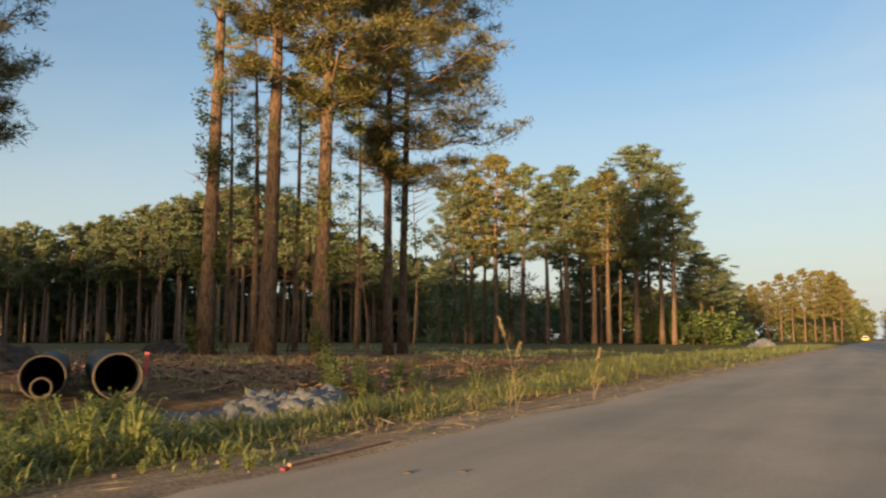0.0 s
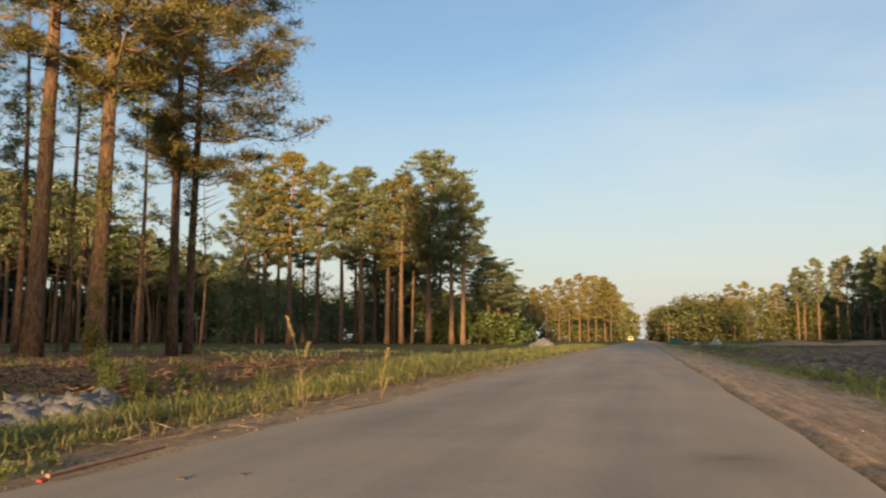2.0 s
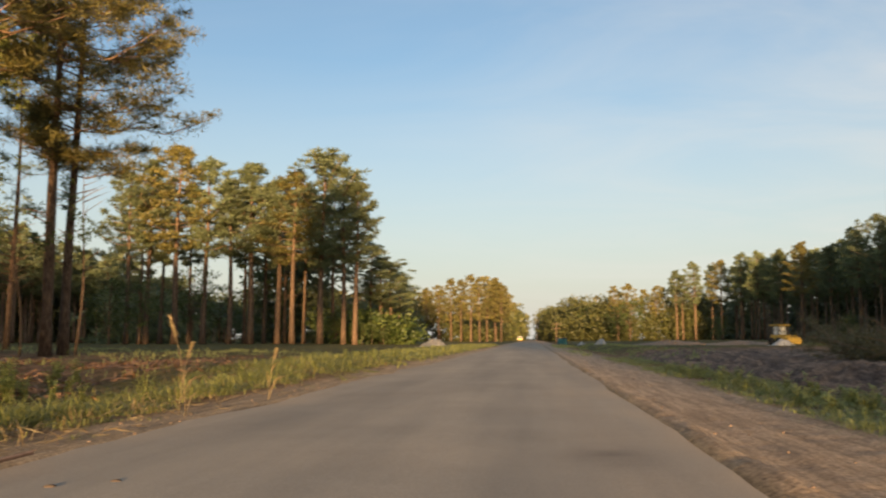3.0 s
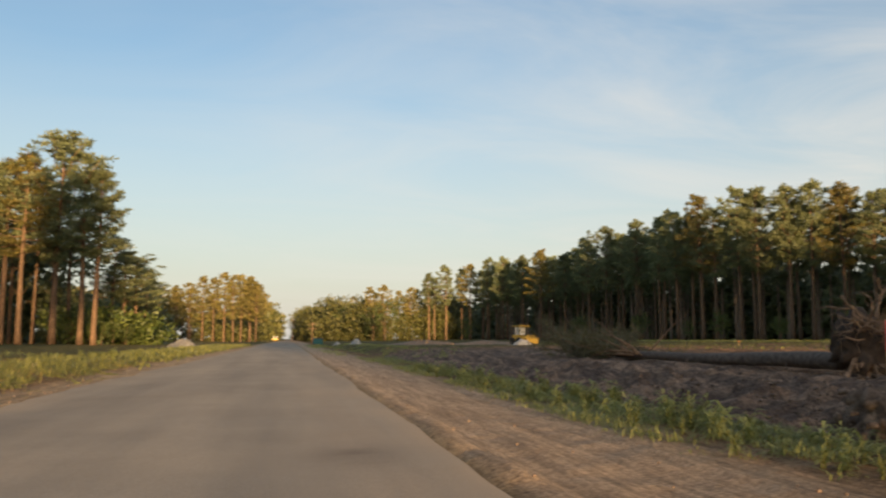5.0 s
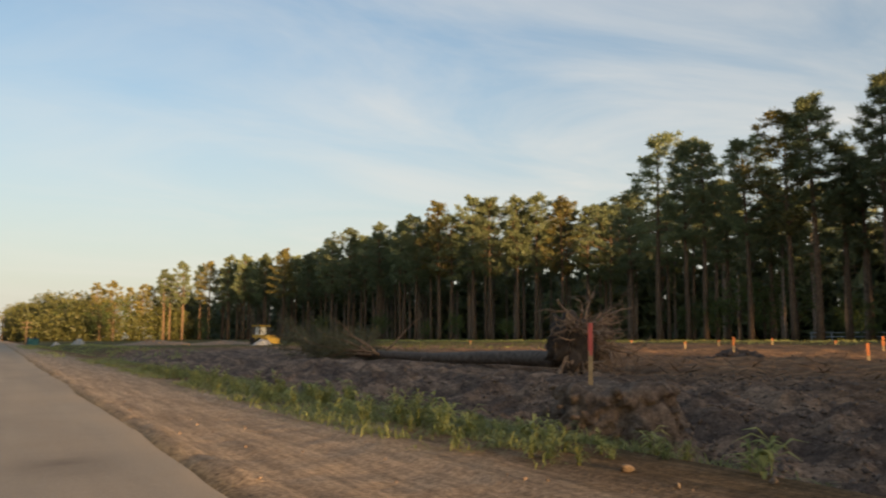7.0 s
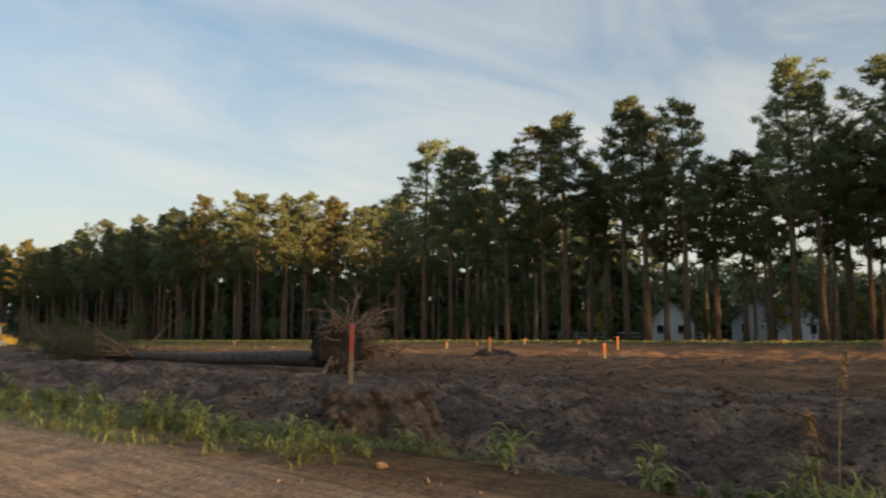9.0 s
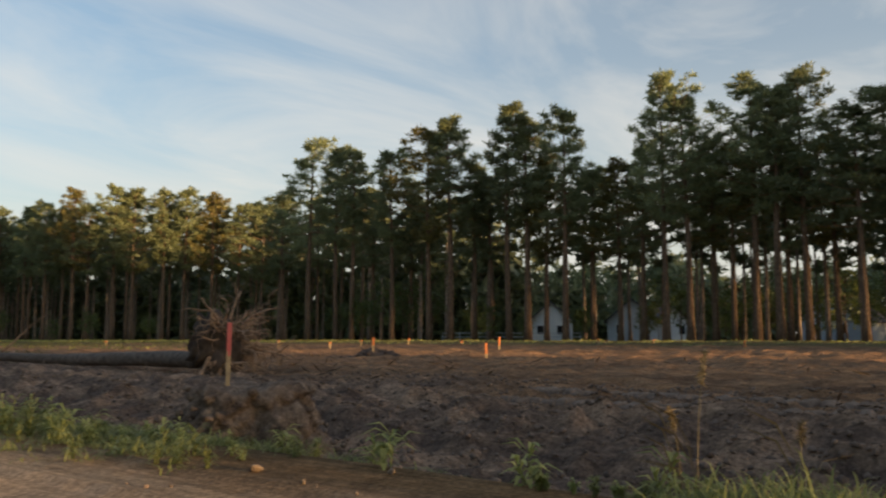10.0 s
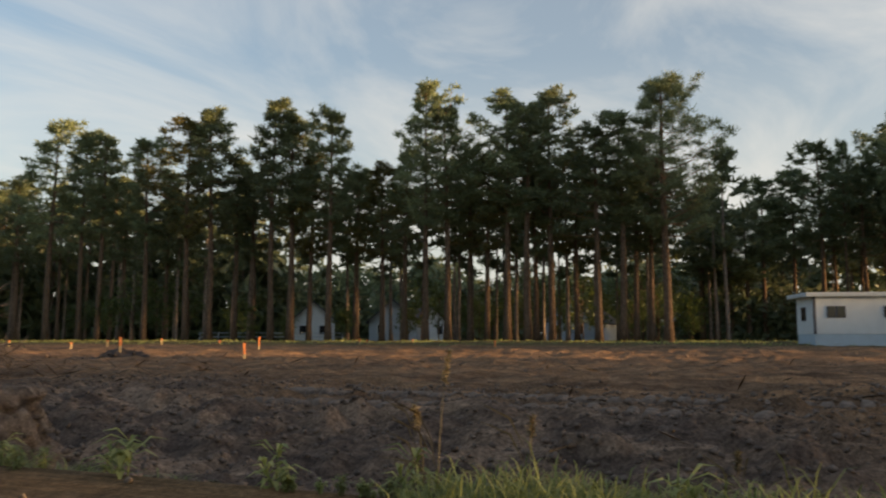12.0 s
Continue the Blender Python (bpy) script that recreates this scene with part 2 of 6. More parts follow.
M_SKIRT = mat_plain("blue_grey_skirting", (0.48, 0.57, 0.64), 0.6, vary=0.08, scale=1.5)
M_ROOFEDGE = mat_plain("grey_roof_fascia", (0.60, 0.61, 0.60), 0.6, vary=0.08)
M_FRAME = mat_plain("dark_window_frame", (0.10, 0.10, 0.11), 0.5)
M_GREY = mat_plain("grey_siding", (0.50, 0.55, 0.60), 0.7, vary=0.08)
M_SHINGLE = mat_plain("dark_shingles", (0.09, 0.09, 0.10), 0.9, vary=0.3, scale=8, relief=0.6)
M_TEAL = mat_plain("teal_container_paint", (0.03, 0.16, 0.17), 0.5, vary=0.25)
M_YELLOW = mat_plain("machine_yellow_paint", (0.55, 0.36, 0.07), 0.5, vary=0.2)
M_RUBBER = mat_plain("tyre_rubber", (0.03, 0.03, 0.03), 0.85)
M_EARTH = mat_plain("broken_earth", (0.21, 0.148, 0.112), 0.95, vary=0.5, scale=6, relief=1.0)
M_PAD = mat_plain("pressed_dry_earth", (0.215, 0.152, 0.114), 0.95, vary=0.5, scale=9, relief=1.0)
M_PALE = mat_plain("pale_rubble", (0.50, 0.47, 0.42), 0.9, vary=0.3, scale=2)
M_MULCH = mat_leaf("bark_mulch", (0.14, 0.075, 0.040), (0.42, 0.235, 0.125), 0.05, 0.2)
M_GLASS = material("window_glass", lambda nt: shader(nt, (0.02, 0.022, 0.025), 0.05, spec=0.6))


# ---------------------------------------------------------------- mesh helpers
def mesh_from(name, v, f, mats, smooth=False, index=None):
    """Triangles v[f] as a mesh."""
    v, f = np.asarray(v, dtype=np.float32).reshape(-1, 3), np.asarray(f, dtype=np.int32).reshape(-1, 3)
    me = bpy.data.meshes.new(name)
    me.vertices.add(len(v)); me.vertices.foreach_set("co", v.ravel())
    me.loops.add(f.size); me.loops.foreach_set("vertex_index", f.ravel())
    me.polygons.add(len(f)); me.polygons.foreach_set("loop_start", np.arange(0, f.size, 3, dtype=np.int32))
    if smooth:
        me.polygons.foreach_set("use_smooth", np.ones(len(f), dtype=bool))
    for m in mats if isinstance(mats, (list, tuple)) else [mats]:
        me.materials.append(m)
    if index is not None:
        me.polygons.foreach_set("material_index", np.asarray(index, dtype=np.int32))
    me.update()
    me.validate()
    return me


class Heap:
    """Collects pieces of one mesh."""
    def __init__(self):
        self.v, self.f, self.n = [], [], 0

    def add(self, v, f):
        v, f = np.asarray(v, dtype=float).reshape(-1, 3), np.asarray(f, dtype=int).reshape(-1, 3)
        self.v.append(v); self.f.append(f + self.n); self.n += len(v)
        return self

    def mesh(self, name, mat, smooth=False):
        if not self.v:
            return mesh_from(name, [], [], mat)
        return mesh_from(name, np.concatenate(self.v), np.concatenate(self.f), mat, smooth)


def tube(heap, path, radii, sides=6, rng=None, rough=0.0):
    """A tapered round limb along a path, closed at both ends."""
    path, radii = np.asarray(path, float), np.asarray(radii, float)
    n = len(path)
    tan = np.gradient(path, axis=0)
    tan /= np.linalg.norm(tan, axis=1)[:, None] + 1e-9
    ref = np.where(np.abs(tan[:, 2:3]) > 0.9, [[1.0, 0, 0]], [[0, 0, 1.0]])
    u = np.cross(tan, ref); u /= np.linalg.norm(u, axis=1)[:, None] + 1e-9
    w = np.cross(tan, u)
    a = np.linspace(0, 2 * np.pi, sides, endpoint=False)
    r = radii[:, None] * (1 + (rng.normal(0, rough, (n, sides)) if rng is not None and rough else 0))
    v = path[:, None] + r[..., None] * (np.cos(a)[None, :, None] * u[:, None] + np.sin(a)[None, :, None] * w[:, None])
    v = np.concatenate([v.reshape(-1, 3), path[:1], path[-1:]])
    f = []
    for i in range(n - 1):
        for j in range(sides):
            k = (j + 1) % sides
            p, q, s, t = i * sides + j, i * sides + k, (i + 1) * sides + j, (i + 1) * sides + k
            f += [(p, s, q), (q, s, t)]
    c0, c1 = n * sides, n * sides + 1
    for j in range(sides):
        k = (j + 1) % sides
        f += [(c0, j, k), (c1, (n - 1) * sides + k, (n - 1) * sides + j)]
    heap.add(v, f)


def sprays(heap, centres, radius, count, length, width, rng, droop=0.0):
    """Tufts: round every centre, count slim pointed leaves that fan outwards."""
    c = np.repeat(np.asarray(centres, float), count, axis=0)
    rad = np.repeat(np.broadcast_to(radius, len(centres)), count)
    n = len(c)
    d = rng.normal(size=(n, 3)); d[:, 2] = d[:, 2] * 0.75 + 0.15 - droop
    d /= np.linalg.norm(d, axis=1)[:, None]
    start = c + d * (rad * rng.random(n) ** 0.6)[:, None]
    e = d + rng.normal(0, 0.55, (n, 3)); e /= np.linalg.norm(e, axis=1)[:, None]
    s = np.cross(e, rng.normal(size=(n, 3))); s /= np.linalg.norm(s, axis=1)[:, None] + 1e-9
    ln = length * rng.uniform(0.6, 1.3, n)[:, None]
    wd = width * rng.uniform(0.6, 1.3, n)[:, None]
    v = np.stack([start - s * wd - e * ln * 0.45, start + s * wd - e * ln * 0.45, start + e * ln * 0.65], 1).reshape(-1, 3)
    heap.add(v, np.arange(n)[:, None] * 3 + [0, 1, 2])


def box(heap, lo, hi):
    x0, y0, z0 = lo
    x1, y1, z1 = hi
    v = [(x, y, z) for z in (z0, z1) for y in (y0, y1) for x in (x0, x1)]
    q = [(0, 2, 3, 1), (4, 5, 7, 6), (0, 1, 5, 4), (2, 6, 7, 3), (0, 4, 6, 2), (1, 3, 7, 5)]
    heap.add(v, [t for a, b, c, d in q for t in ((a, b, c), (a, c, d))])
    return heap


def block(name, lo, hi, mat, parent, label="", bevel=0.01):
    """A bevelled box as one part."""
    bm = bmesh.new()
    bmesh.ops.create_cube(bm, size=1)
    for v in bm.verts:
        v.co = [l + (h - l) * (c + 0.5) for l, h, c in zip(lo, hi, v.co)]
    if bevel:
        bmesh.ops.bevel(bm, geom=bm.edges[:], offset=bevel, segments=1, affect="EDGES", profile=0.5)
    me = bpy.data.meshes.new(name)
    bm.to_mesh(me); bm.free()
    me.materials.append(mat)
    return child(name, me, parent, label)


def child(name, me, parent, label=""):
    ob = new(name, me)
    ob.parent = parent
    if label:
        ob["label"] = label
    return ob


def thing(name, m, label, category, group="", kind=""):
    ob = new(name)
    ob.empty_display_size = 0.2
    ob.matrix_basis = m
    return tagged(ob, label, category, group, kind)


def polar(a, d):
    """Plan position d metres from the tripod, a degrees to the right of the road's direction."""
    return d * math.sin(radians(a)), d * math.cos(radians(a))


# value noise on arrays
_table = np.random.default_rng(5).random((256, 256))


def vnoise(x, y, scale):
    x, y = np.asarray(x, float) / scale + 1000.3, np.asarray(y, float) / scale + 1000.7
    i, j = np.floor(x).astype(int), np.floor(y).astype(int)
    u, w = x - i, y - j
    u, w = u * u * (3 - 2 * u), w * w * (3 - 2 * w)
    a, b = _table[i % 256, j % 256], _table[(i + 1) % 256, j % 256]
    c, d = _table[i % 256, (j + 1) % 256], _table[(i + 1) % 256, (j + 1) % 256]
    return (a * (1 - u) + b * u) * (1 - w) + (c * (1 - u) + d * u) * w - 0.5


def ramp_to(x, a, b):
    t = np.clip((np.asarray(x, float) - a) / (b - a), 0, 1)
    return t * t * (3 - 2 * t)


# ---------------------------------------------------------------- the ground
ROAD_L, ROAD_R = -4.3, 1.6
MOUND = (6.30, 7.52)


def height(x, y):
    """Ground level at (x, y)."""
    x, y = np.asarray(x, float), np.asarray(y, float)
    near = 1 - ramp_to(np.hypot(x, y), 60, 140)
    # left: low bank, ditch with stone, then level woods floor
    dip = 1 - ramp_to(y, 17, 28)
    left = 0.14 * ramp_to(-x, 4.5, 5.8) * ramp_to(y, 12, 22)
    left = left - 0.46 * ramp_to(-x, 5.0, 9.2) * dip + (0.30 * dip) * ramp_to(-x, 11.6, 13.6) + (0.16 * dip) * ramp_to(-x, 13.6, 17.0)
    left = left + 0.20 * ramp_to(-x, 16, 26)
    # right: sandy shoulder, grass strip, ditch, bank of bare earth, field that climbs a little
    start = 5.0 + 0.5 * vnoise(y, y * 0, 3.0)
    right = -0.42 * ramp_to(x, start, start + 1.3) + 0.55 * ramp_to(x, start + 1.6, start + 5.0)
    right = right + 0.18 * ramp_to(x, 10, 26) + 0.45 * ramp_to(x, 30, 62)
    z = np.where(x < 0, left, right)
    # relief
    field = ramp_to(x, 5.2, 6.5)
    track = (np.exp(-((x - 10.5) / 0.45) ** 4) + np.exp(-((x - 12.2) / 0.45) ** 4)) * (y < 8.5) * (y > -12)
    z = z + field * near * (1 - 0.97 * np.clip(track, 0, 1)) * (0.14 * vnoise(x, y, 2.6) + 0.09 * vnoise(x, y, 0.8) + (1 - 0.62 * ramp_to(x, 9.5, 15)) * (0.17 * vnoise(x, y, 0.40) + 0.22 * vnoise(x, y, 0.22))
                          + 0.16 * vnoise((x - 0.40 * y) * 2.2, (y + 0.4 * x) * 0.35, 1.0))
    z = z - 0.10 * np.exp(-((x - 14.4) / 1.6) ** 2) * ramp_to(y, 14, 17) * (1 - ramp_to(y, 36, 42))
    wild = ramp_to(-x, 4.8, 7.0)
    z = z + wild * near * (0.16 * vnoise(x, y, 2.3) + 0.07 * vnoise(x, y, 0.6))
    shoulder = ramp_to(x, 1.5, 2.2) * (1 - ramp_to(x, 3.6, 5.0))
    lane = x - 0.02 * y + 0.25 * vnoise(y, y * 0, 4.0)
    ruts = 0.035 * vnoise(lane * 4.5, y * 0.16, 1.0) + 0.05 * vnoise(lane * 7, y * 0.09, 1.0) + 0.016 * vnoise(x, y, 0.3)
    z = z + shoulder * (ruts - 0.01)
    # windrow of loose sand along the road's right edge
    z = z + 0.075 * np.exp(-((x - 1.66 - 0.16 * vnoise(y, y * 0, 1.5)) / 0.13) ** 2) * (0.8 + 0.7 * vnoise(x, y, 0.6) + 0.3 * vnoise(x, y, 0.2))
    # crawler tracks pressed into the field
    for line, deep in ((10.5, 1.0), (12.2, 0.8)):
        band = np.exp(-((x - line) / 0.32) ** 4)
        z = z + band * deep * (-0.05 + 0.03 * vnoise(x, y, 0.3)) * (y < 8.5) * (y > -12)
    # spoil heap with the marker stake on it
    r = np.hypot(x - MOUND[0], (y - MOUND[1]) * 0.9) + 0.35 * vnoise(x, y, 0.45)
    heap = 1 - ramp_to(r, 0.30, 0.62)
    z = z * (1 - heap) + (0.32 + 0.10 * vnoise(x, y, 0.3)) * heap
    return z


def ground_z(x, y):
    return float(height(np.array([x]), np.array([y]))[0])


def lines(*spans):
    """Grid lines: (from, to, step) spans, joined."""
    out = []
    for a, b, s in spans:
        out += list(np.linspace(a, b, max(2, int(round((b - a) / s)) + 1))[:-1])
    return np.array(out + [spans[-1][1]])


gx = lines((-4000, -600, 850), (-600, -120, 60), (-120, -30, 6), (-30, -16, 0.8), (-16, -4.6, 0.22), (-4.6, -3.8, 0.1), (-3.8, 1.4, 1.3), (1.4, 4.9, 0.10), (4.9, 15.5, 0.10),
           (15.5, 26, 0.28), (26, 80, 1.5), (80, 200, 12), (200, 800, 100), (800, 4000, 800))
gy = lines((-4000, -600, 850), (-600, -100, 50), (-100, -15, 4), (-15, -1, 0.5), (-1, 16, 0.105), (16, 28, 0.18), (28, 50, 0.6),
           (50, 130, 3), (130, 600, 25), (600, 4000, 850))
X, Y = np.meshgrid(gx, gy, indexing="ij")
Z = height(X, Y)
onroad = (X > ROAD_L + 0.12) & (X < ROAD_R - 0.1)
Z = np.where(onroad, Z - 0.05, Z)
ni, nj = X.shape
ii, jj = np.meshgrid(np.arange(ni - 1), np.arange(nj - 1), indexing="ij")
q = (ii * nj + jj).ravel()
gf = np.concatenate([np.stack([q, q + nj, q + nj + 1], 1), np.stack([q, q + nj + 1, q + 1], 1)])
gm = mesh_from("ground", np.stack([X, Y, Z], -1), gf, M_GROUND, smooth=True)
soil = ramp_to(X, 5.0, 5.8) * (1 - 0.8 * ramp_to(X + 0.25 * (6 - Y), 9.0 + 3 * vnoise(X, Y, 3.0), 13.0 + 3 * vnoise(X, Y, 3.0))) * (1 - ramp_to(Y, 55, 75))
brown = np.maximum(ramp_to(X, 5.2, 7) * (1 - ramp_to(X, 44, 52)) * (1 - ramp_to(Y, 60, 90)),
                   ramp_to(-X, 10, 14) * (1 - ramp_to(-X, 32, 60)) * (1 - ramp_to(Y, 26, 55)) * np.clip(0.75 + 1.6 * vnoise(X, Y, 5.0), 0, 1))
brown = np.maximum(brown, ramp_to(X, 3.0, 4.0) * (1 - ramp_to(X, 5.0, 6.0)) * 0.75)
brown = np.maximum(brown, ramp_to(-X, 4.6, 5.2) * (1 - ramp_to(-X, 8.0, 10.0)) * (1 - ramp_to(Y, 25, 45)) * 0.7)
brown = np.maximum(brown, ramp_to(-X, 6.0, 8.0) * (1 - ramp_to(Y, 12, 22)) * 0.8)
sand = np.maximum(ramp_to(X, 1.2, 1.7) * (1 - ramp_to(X, 3.3 + 0.9 * vnoise(X, Y, 1.1), 4.6)),
                  ramp_to(-X, 3.6, 4.2) * (1 - ramp_to(-X, 4.7 + 0.7 * vnoise(X, Y, 1.3), 5.4)) * 0.75)
soil = np.maximum(soil, 1 - ramp_to(np.hypot(X - MOUND[0], Y - MOUND[1]), 1.2, 1.7))
for key, val in (("soil", soil), ("brown", brown), ("sand", np.clip(sand, 0, 1))):
    gm.attributes.new(key, "FLOAT", "POINT").data.foreach_set("value", val.astype(np.float32).ravel())
ground = tagged(new("ground", gm), "bare brown earth, sandy shoulder and rough turf beside the road", "ground", kind="structure")

# the road: a thin worn sheet of asphalt with ragged edges
ry = lines((-400, -20, 38), (-20, -1, 1), (-1, 30, 0.2), (30, 90, 1.2), (90, 1500, 30))
rs = np.concatenate([np.linspace(0, 0.12, 5)[:-1], np.linspace(0.12, 0.88, 18)[:-1], np.linspace(0.88, 1, 5)])
RS, RY = np.meshgrid(rs, ry, indexing="ij")
le = ROAD_L + 0.28 * vnoise(RY, RY * 0 + 3, 2.2) + 0.12 * vnoise(RY, RY * 0 + 9, 0.5)
ri = ROAD_R + 0.20 * vnoise(RY, RY * 0 + 5, 3.5) + 0.07 * vnoise(RY, RY * 0 + 11, 0.7)
RX = le + (ri - le) * RS
edge = np.minimum(RS, 1 - RS)
RZ = 0.012 + 0.05 * np.sin(np.pi * RS) * 0.6 + 0.012 * vnoise(RX, RY, 1.5) - 0.06 * (1 - ramp_to(edge, 0.0, 0.006))
ni, nj = RX.shape
ii, jj = np.meshgrid(np.arange(ni - 1), np.arange(nj - 1), indexing="ij")
q = (ii * nj + jj).ravel()
rf = np.concatenate([np.stack([q, q + nj, q + nj + 1], 1), np.stack([q, q + nj + 1, q + 1], 1)])
rm = mesh_from("road", np.stack([RX, RY, RZ], -1), rf, M_ROAD, smooth=True)
dust = np.clip((1 - ramp_to(edge, 0.0, 0.16)) * (0.65 + 1.2 * vnoise(RX, RY, 1.1)), 0, 1)
dust = np.maximum(dust, 0.55 * np.exp(-((RX - 0.7 - 0.3 * vnoise(RX, RY, 6.0)) / 0.45) ** 2) * np.clip(0.6 + vnoise(RX, RY, 2.5), 0, 1))
stain = np.exp(-((RX - 0.62) / 0.30) ** 2 - ((RY - 7.3) / 0.55) ** 2) * np.clip(0.9 + 1.2 * vnoise(RX, RY, 0.35), 0, 1)
rm.attributes.new("stain", "FLOAT", "POINT").data.foreach_set("value", stain.astype(np.float32).ravel())
rm.attributes.new("dust", "FLOAT", "POINT").data.foreach_set("value", dust.astype(np.float32).ravel())
tagged(new("road", rm), "dusty grey-brown asphalt road with ragged sandy edges", "road", kind="structure")


# ---------------------------------------------------------------- trees
def tufts(heap, centres, radius, count, length, width, rng):
    """Needle tufts: flattened, uneven domes of slim pointed leaves that stand up and outwards."""
    c = np.repeat(np.asarray(centres, float), count, axis=0)
    rad = np.repeat(np.broadcast_to(radius, len(centres)), count)
    n = len(c)
    d = rng.normal(size=(n, 3)); d[:, 2] = d[:, 2] * 0.62 + 0.10
    d /= np.linalg.norm(d, axis=1)[:, None]
    start = c + d * (rad * rng.random(n) ** 0.7)[:, None] * [1, 1, 0.72]
    e = d * 0.9 + [0, 0, 0.30] + rng.normal(0, 0.45, (n, 3)); e /= np.linalg.norm(e, axis=1)[:, None]
    s = np.cross(e, rng.normal(size=(n, 3))); s /= np.linalg.norm(s, axis=1)[:, None] + 1e-9
    ln = length * rng.uniform(0.6, 1.3, n)[:, None]
    wd = width * rng.uniform(0.6, 1.3, n)[:, None]
    v = np.stack([start - s * wd - e * ln * 0.45, start + s * wd - e * ln * 0.45, start + e * ln * 0.65], 1).reshape(-1, 3)
    heap.add(v, np.arange(n)[:, None] * 3 + [0, 1, 2])


def pine_meshes(seed, h, r0, base, spread, limbs, clumps, size, lean=(0, 0), sides=10, stubs=8, twigs=True, bias=(0.0, 0.25)):
    """Trunk, branches and tuft places of a tall pine: clear stem below base * h, rounded crown of forked limbs above.
    bias: the side (degrees) to which the crown reaches further, and how much."""
    g = np.random.default_rng(seed)
    trunk, bough = Heap(), Heap()
    k = np.linspace(0, 1, 14)
    bend = np.stack([lean[0] * k + 0.25 * np.sin(k * 3 + g.random() * 6) * k, lean[1] * k + 0.25 * np.sin(k * 2.6 + g.random() * 6) * k, h * k], 1)
    rad = r0 * (1 - 0.84 * k ** 1.25)
    rad[0] *= 1.28
    bend0 = bend.copy(); bend0[0, 2] -= 0.25
    tube(trunk, bend0, rad, sides, g, 0.04)

    def stem(s):
        return np.array([np.interp(s, k, bend[:, i]) for i in range(3)])
    centres, radii = [], []
    golden, away = g.random() * 6.28, radians(bias[0])
    for b in range(limbs):
        c = min(0.97, ((b + g.random()) / limbs) ** 0.92)
        s = base + (1 - base) * c
        wide = (0.62 + 0.38 * min(1, c / 0.25)) * (1 - c ** 2.3) ** 0.75 + 0.16
        golden += 2.4 + g.normal(0, 0.5)
        reach = spread * wide * g.uniform(0.55, 1.15) * (1 + bias[1] * math.cos(golden - away))
        reach = min(reach, 1.3 * spread)
        if c < 0.15:
            reach *= g.uniform(0.35, 1.0)
        rise = 0.05 + 0.85 * c ** 1.6 + g.normal(0, 0.13)
        d = np.array([math.cos(golden), math.sin(golden), rise]); d /= np.linalg.norm(d)
        side = np.array([-math.sin(golden), math.cos(golden), 0.0])
        p0 = stem(s)
        u = np.linspace(0, 1, 5)[:, None]
        path = p0 + d * reach * u + np.array([0, 0, 1]) * reach * (0.16 * u ** 2 - 0.10 * np.sin(u * 3.0)) + g.normal(0, 0.045, (5, 3)) * reach * u
        br = r0 * (0.19 - 0.12 * c) * (0.5 + 0.5 * reach / spread)
        tube(bough, path, br * (1 - 0.8 * u[:, 0]) + 0.006, 4 if twigs else 3)
        for j in range(clumps):
            w = 1.0 if j == 0 else 0.28 + 0.70 * (j - 1 + g.random()) / max(1, clumps - 1)
            p = np.array([np.interp(w, u[:, 0], path[:, i]) for i in range(3)])
            fork = 0.0 if j == 0 else (1 if j % 2 else -1) * reach * (0.42 - 0.26 * w) * g.uniform(0.6, 1.2)
            tip = p + side * fork + d * abs(fork) * 0.7 + np.array([0, 0, abs(fork) * 0.35 + 0.10 + g.normal(0, 0.10)])
            if twigs and j:
                tube(bough, [p, (p + tip) / 2 - [0, 0, 0.04], tip], [br * 0.35 + 0.004, br * 0.22 + 0.004, 0.004], 3)
            centres.append(tip); radii.append(size * g.uniform(0.65, 1.3) * (0.8 + 0.3 * (1 - c)))
    for j in range(max(3, limbs // 9)):
        centres.append(stem(1.0) + g.normal(0, 0.34, 3) * [1, 1, 0.9]); radii.append(size * 0.8)
    for b in range(stubs):
        s = g.uniform(base * 0.5, base * 1.1)
        an, ln = g.random() * 6.28, g.uniform(0.4, 1.8)
        p0 = stem(s)
        e = np.array([math.cos(an), math.sin(an), g.normal(0.15, 0.3)]) * ln
        tube(bough, [p0, p0 + e * 0.55 + [0, 0, 0.06], p0 + e], [0.035, 0.02, 0.006], 4)
    return trunk, bough, np.array(centres), np.array(radii), g


def pine(name, label, seed, h=22, r0=0.28, base=0.55, spread=3.2, limbs=40, clumps=5, leaves=30, size=0.55, leaf=(0.34, 0.035),
         lean=(0, 0), sides=10, stubs=8, mat=None, group="pine trees", twigs=True, bias=(0.0, 0.25)):
    trunk, bough, c, r, g = pine_meshes(seed, h, r0, base, spread, limbs, clumps, size, lean, sides, stubs, twigs, bias)
    crown = Heap()
    tufts(crown, c, r, leaves, leaf[0], leaf[1], g)
    t = thing(name, pose(0, 0, 0), label, "tree", group)
    child("trunk", trunk.mesh("trunk", M_BARK, True), t)
    tagged(child("branching", bough.mesh("branching", M_LIMB, True), t), kind="stuff")
    tagged(child("crown", crown.mesh("crown", mat or M_NEEDLE), t), kind="stuff")
    return t


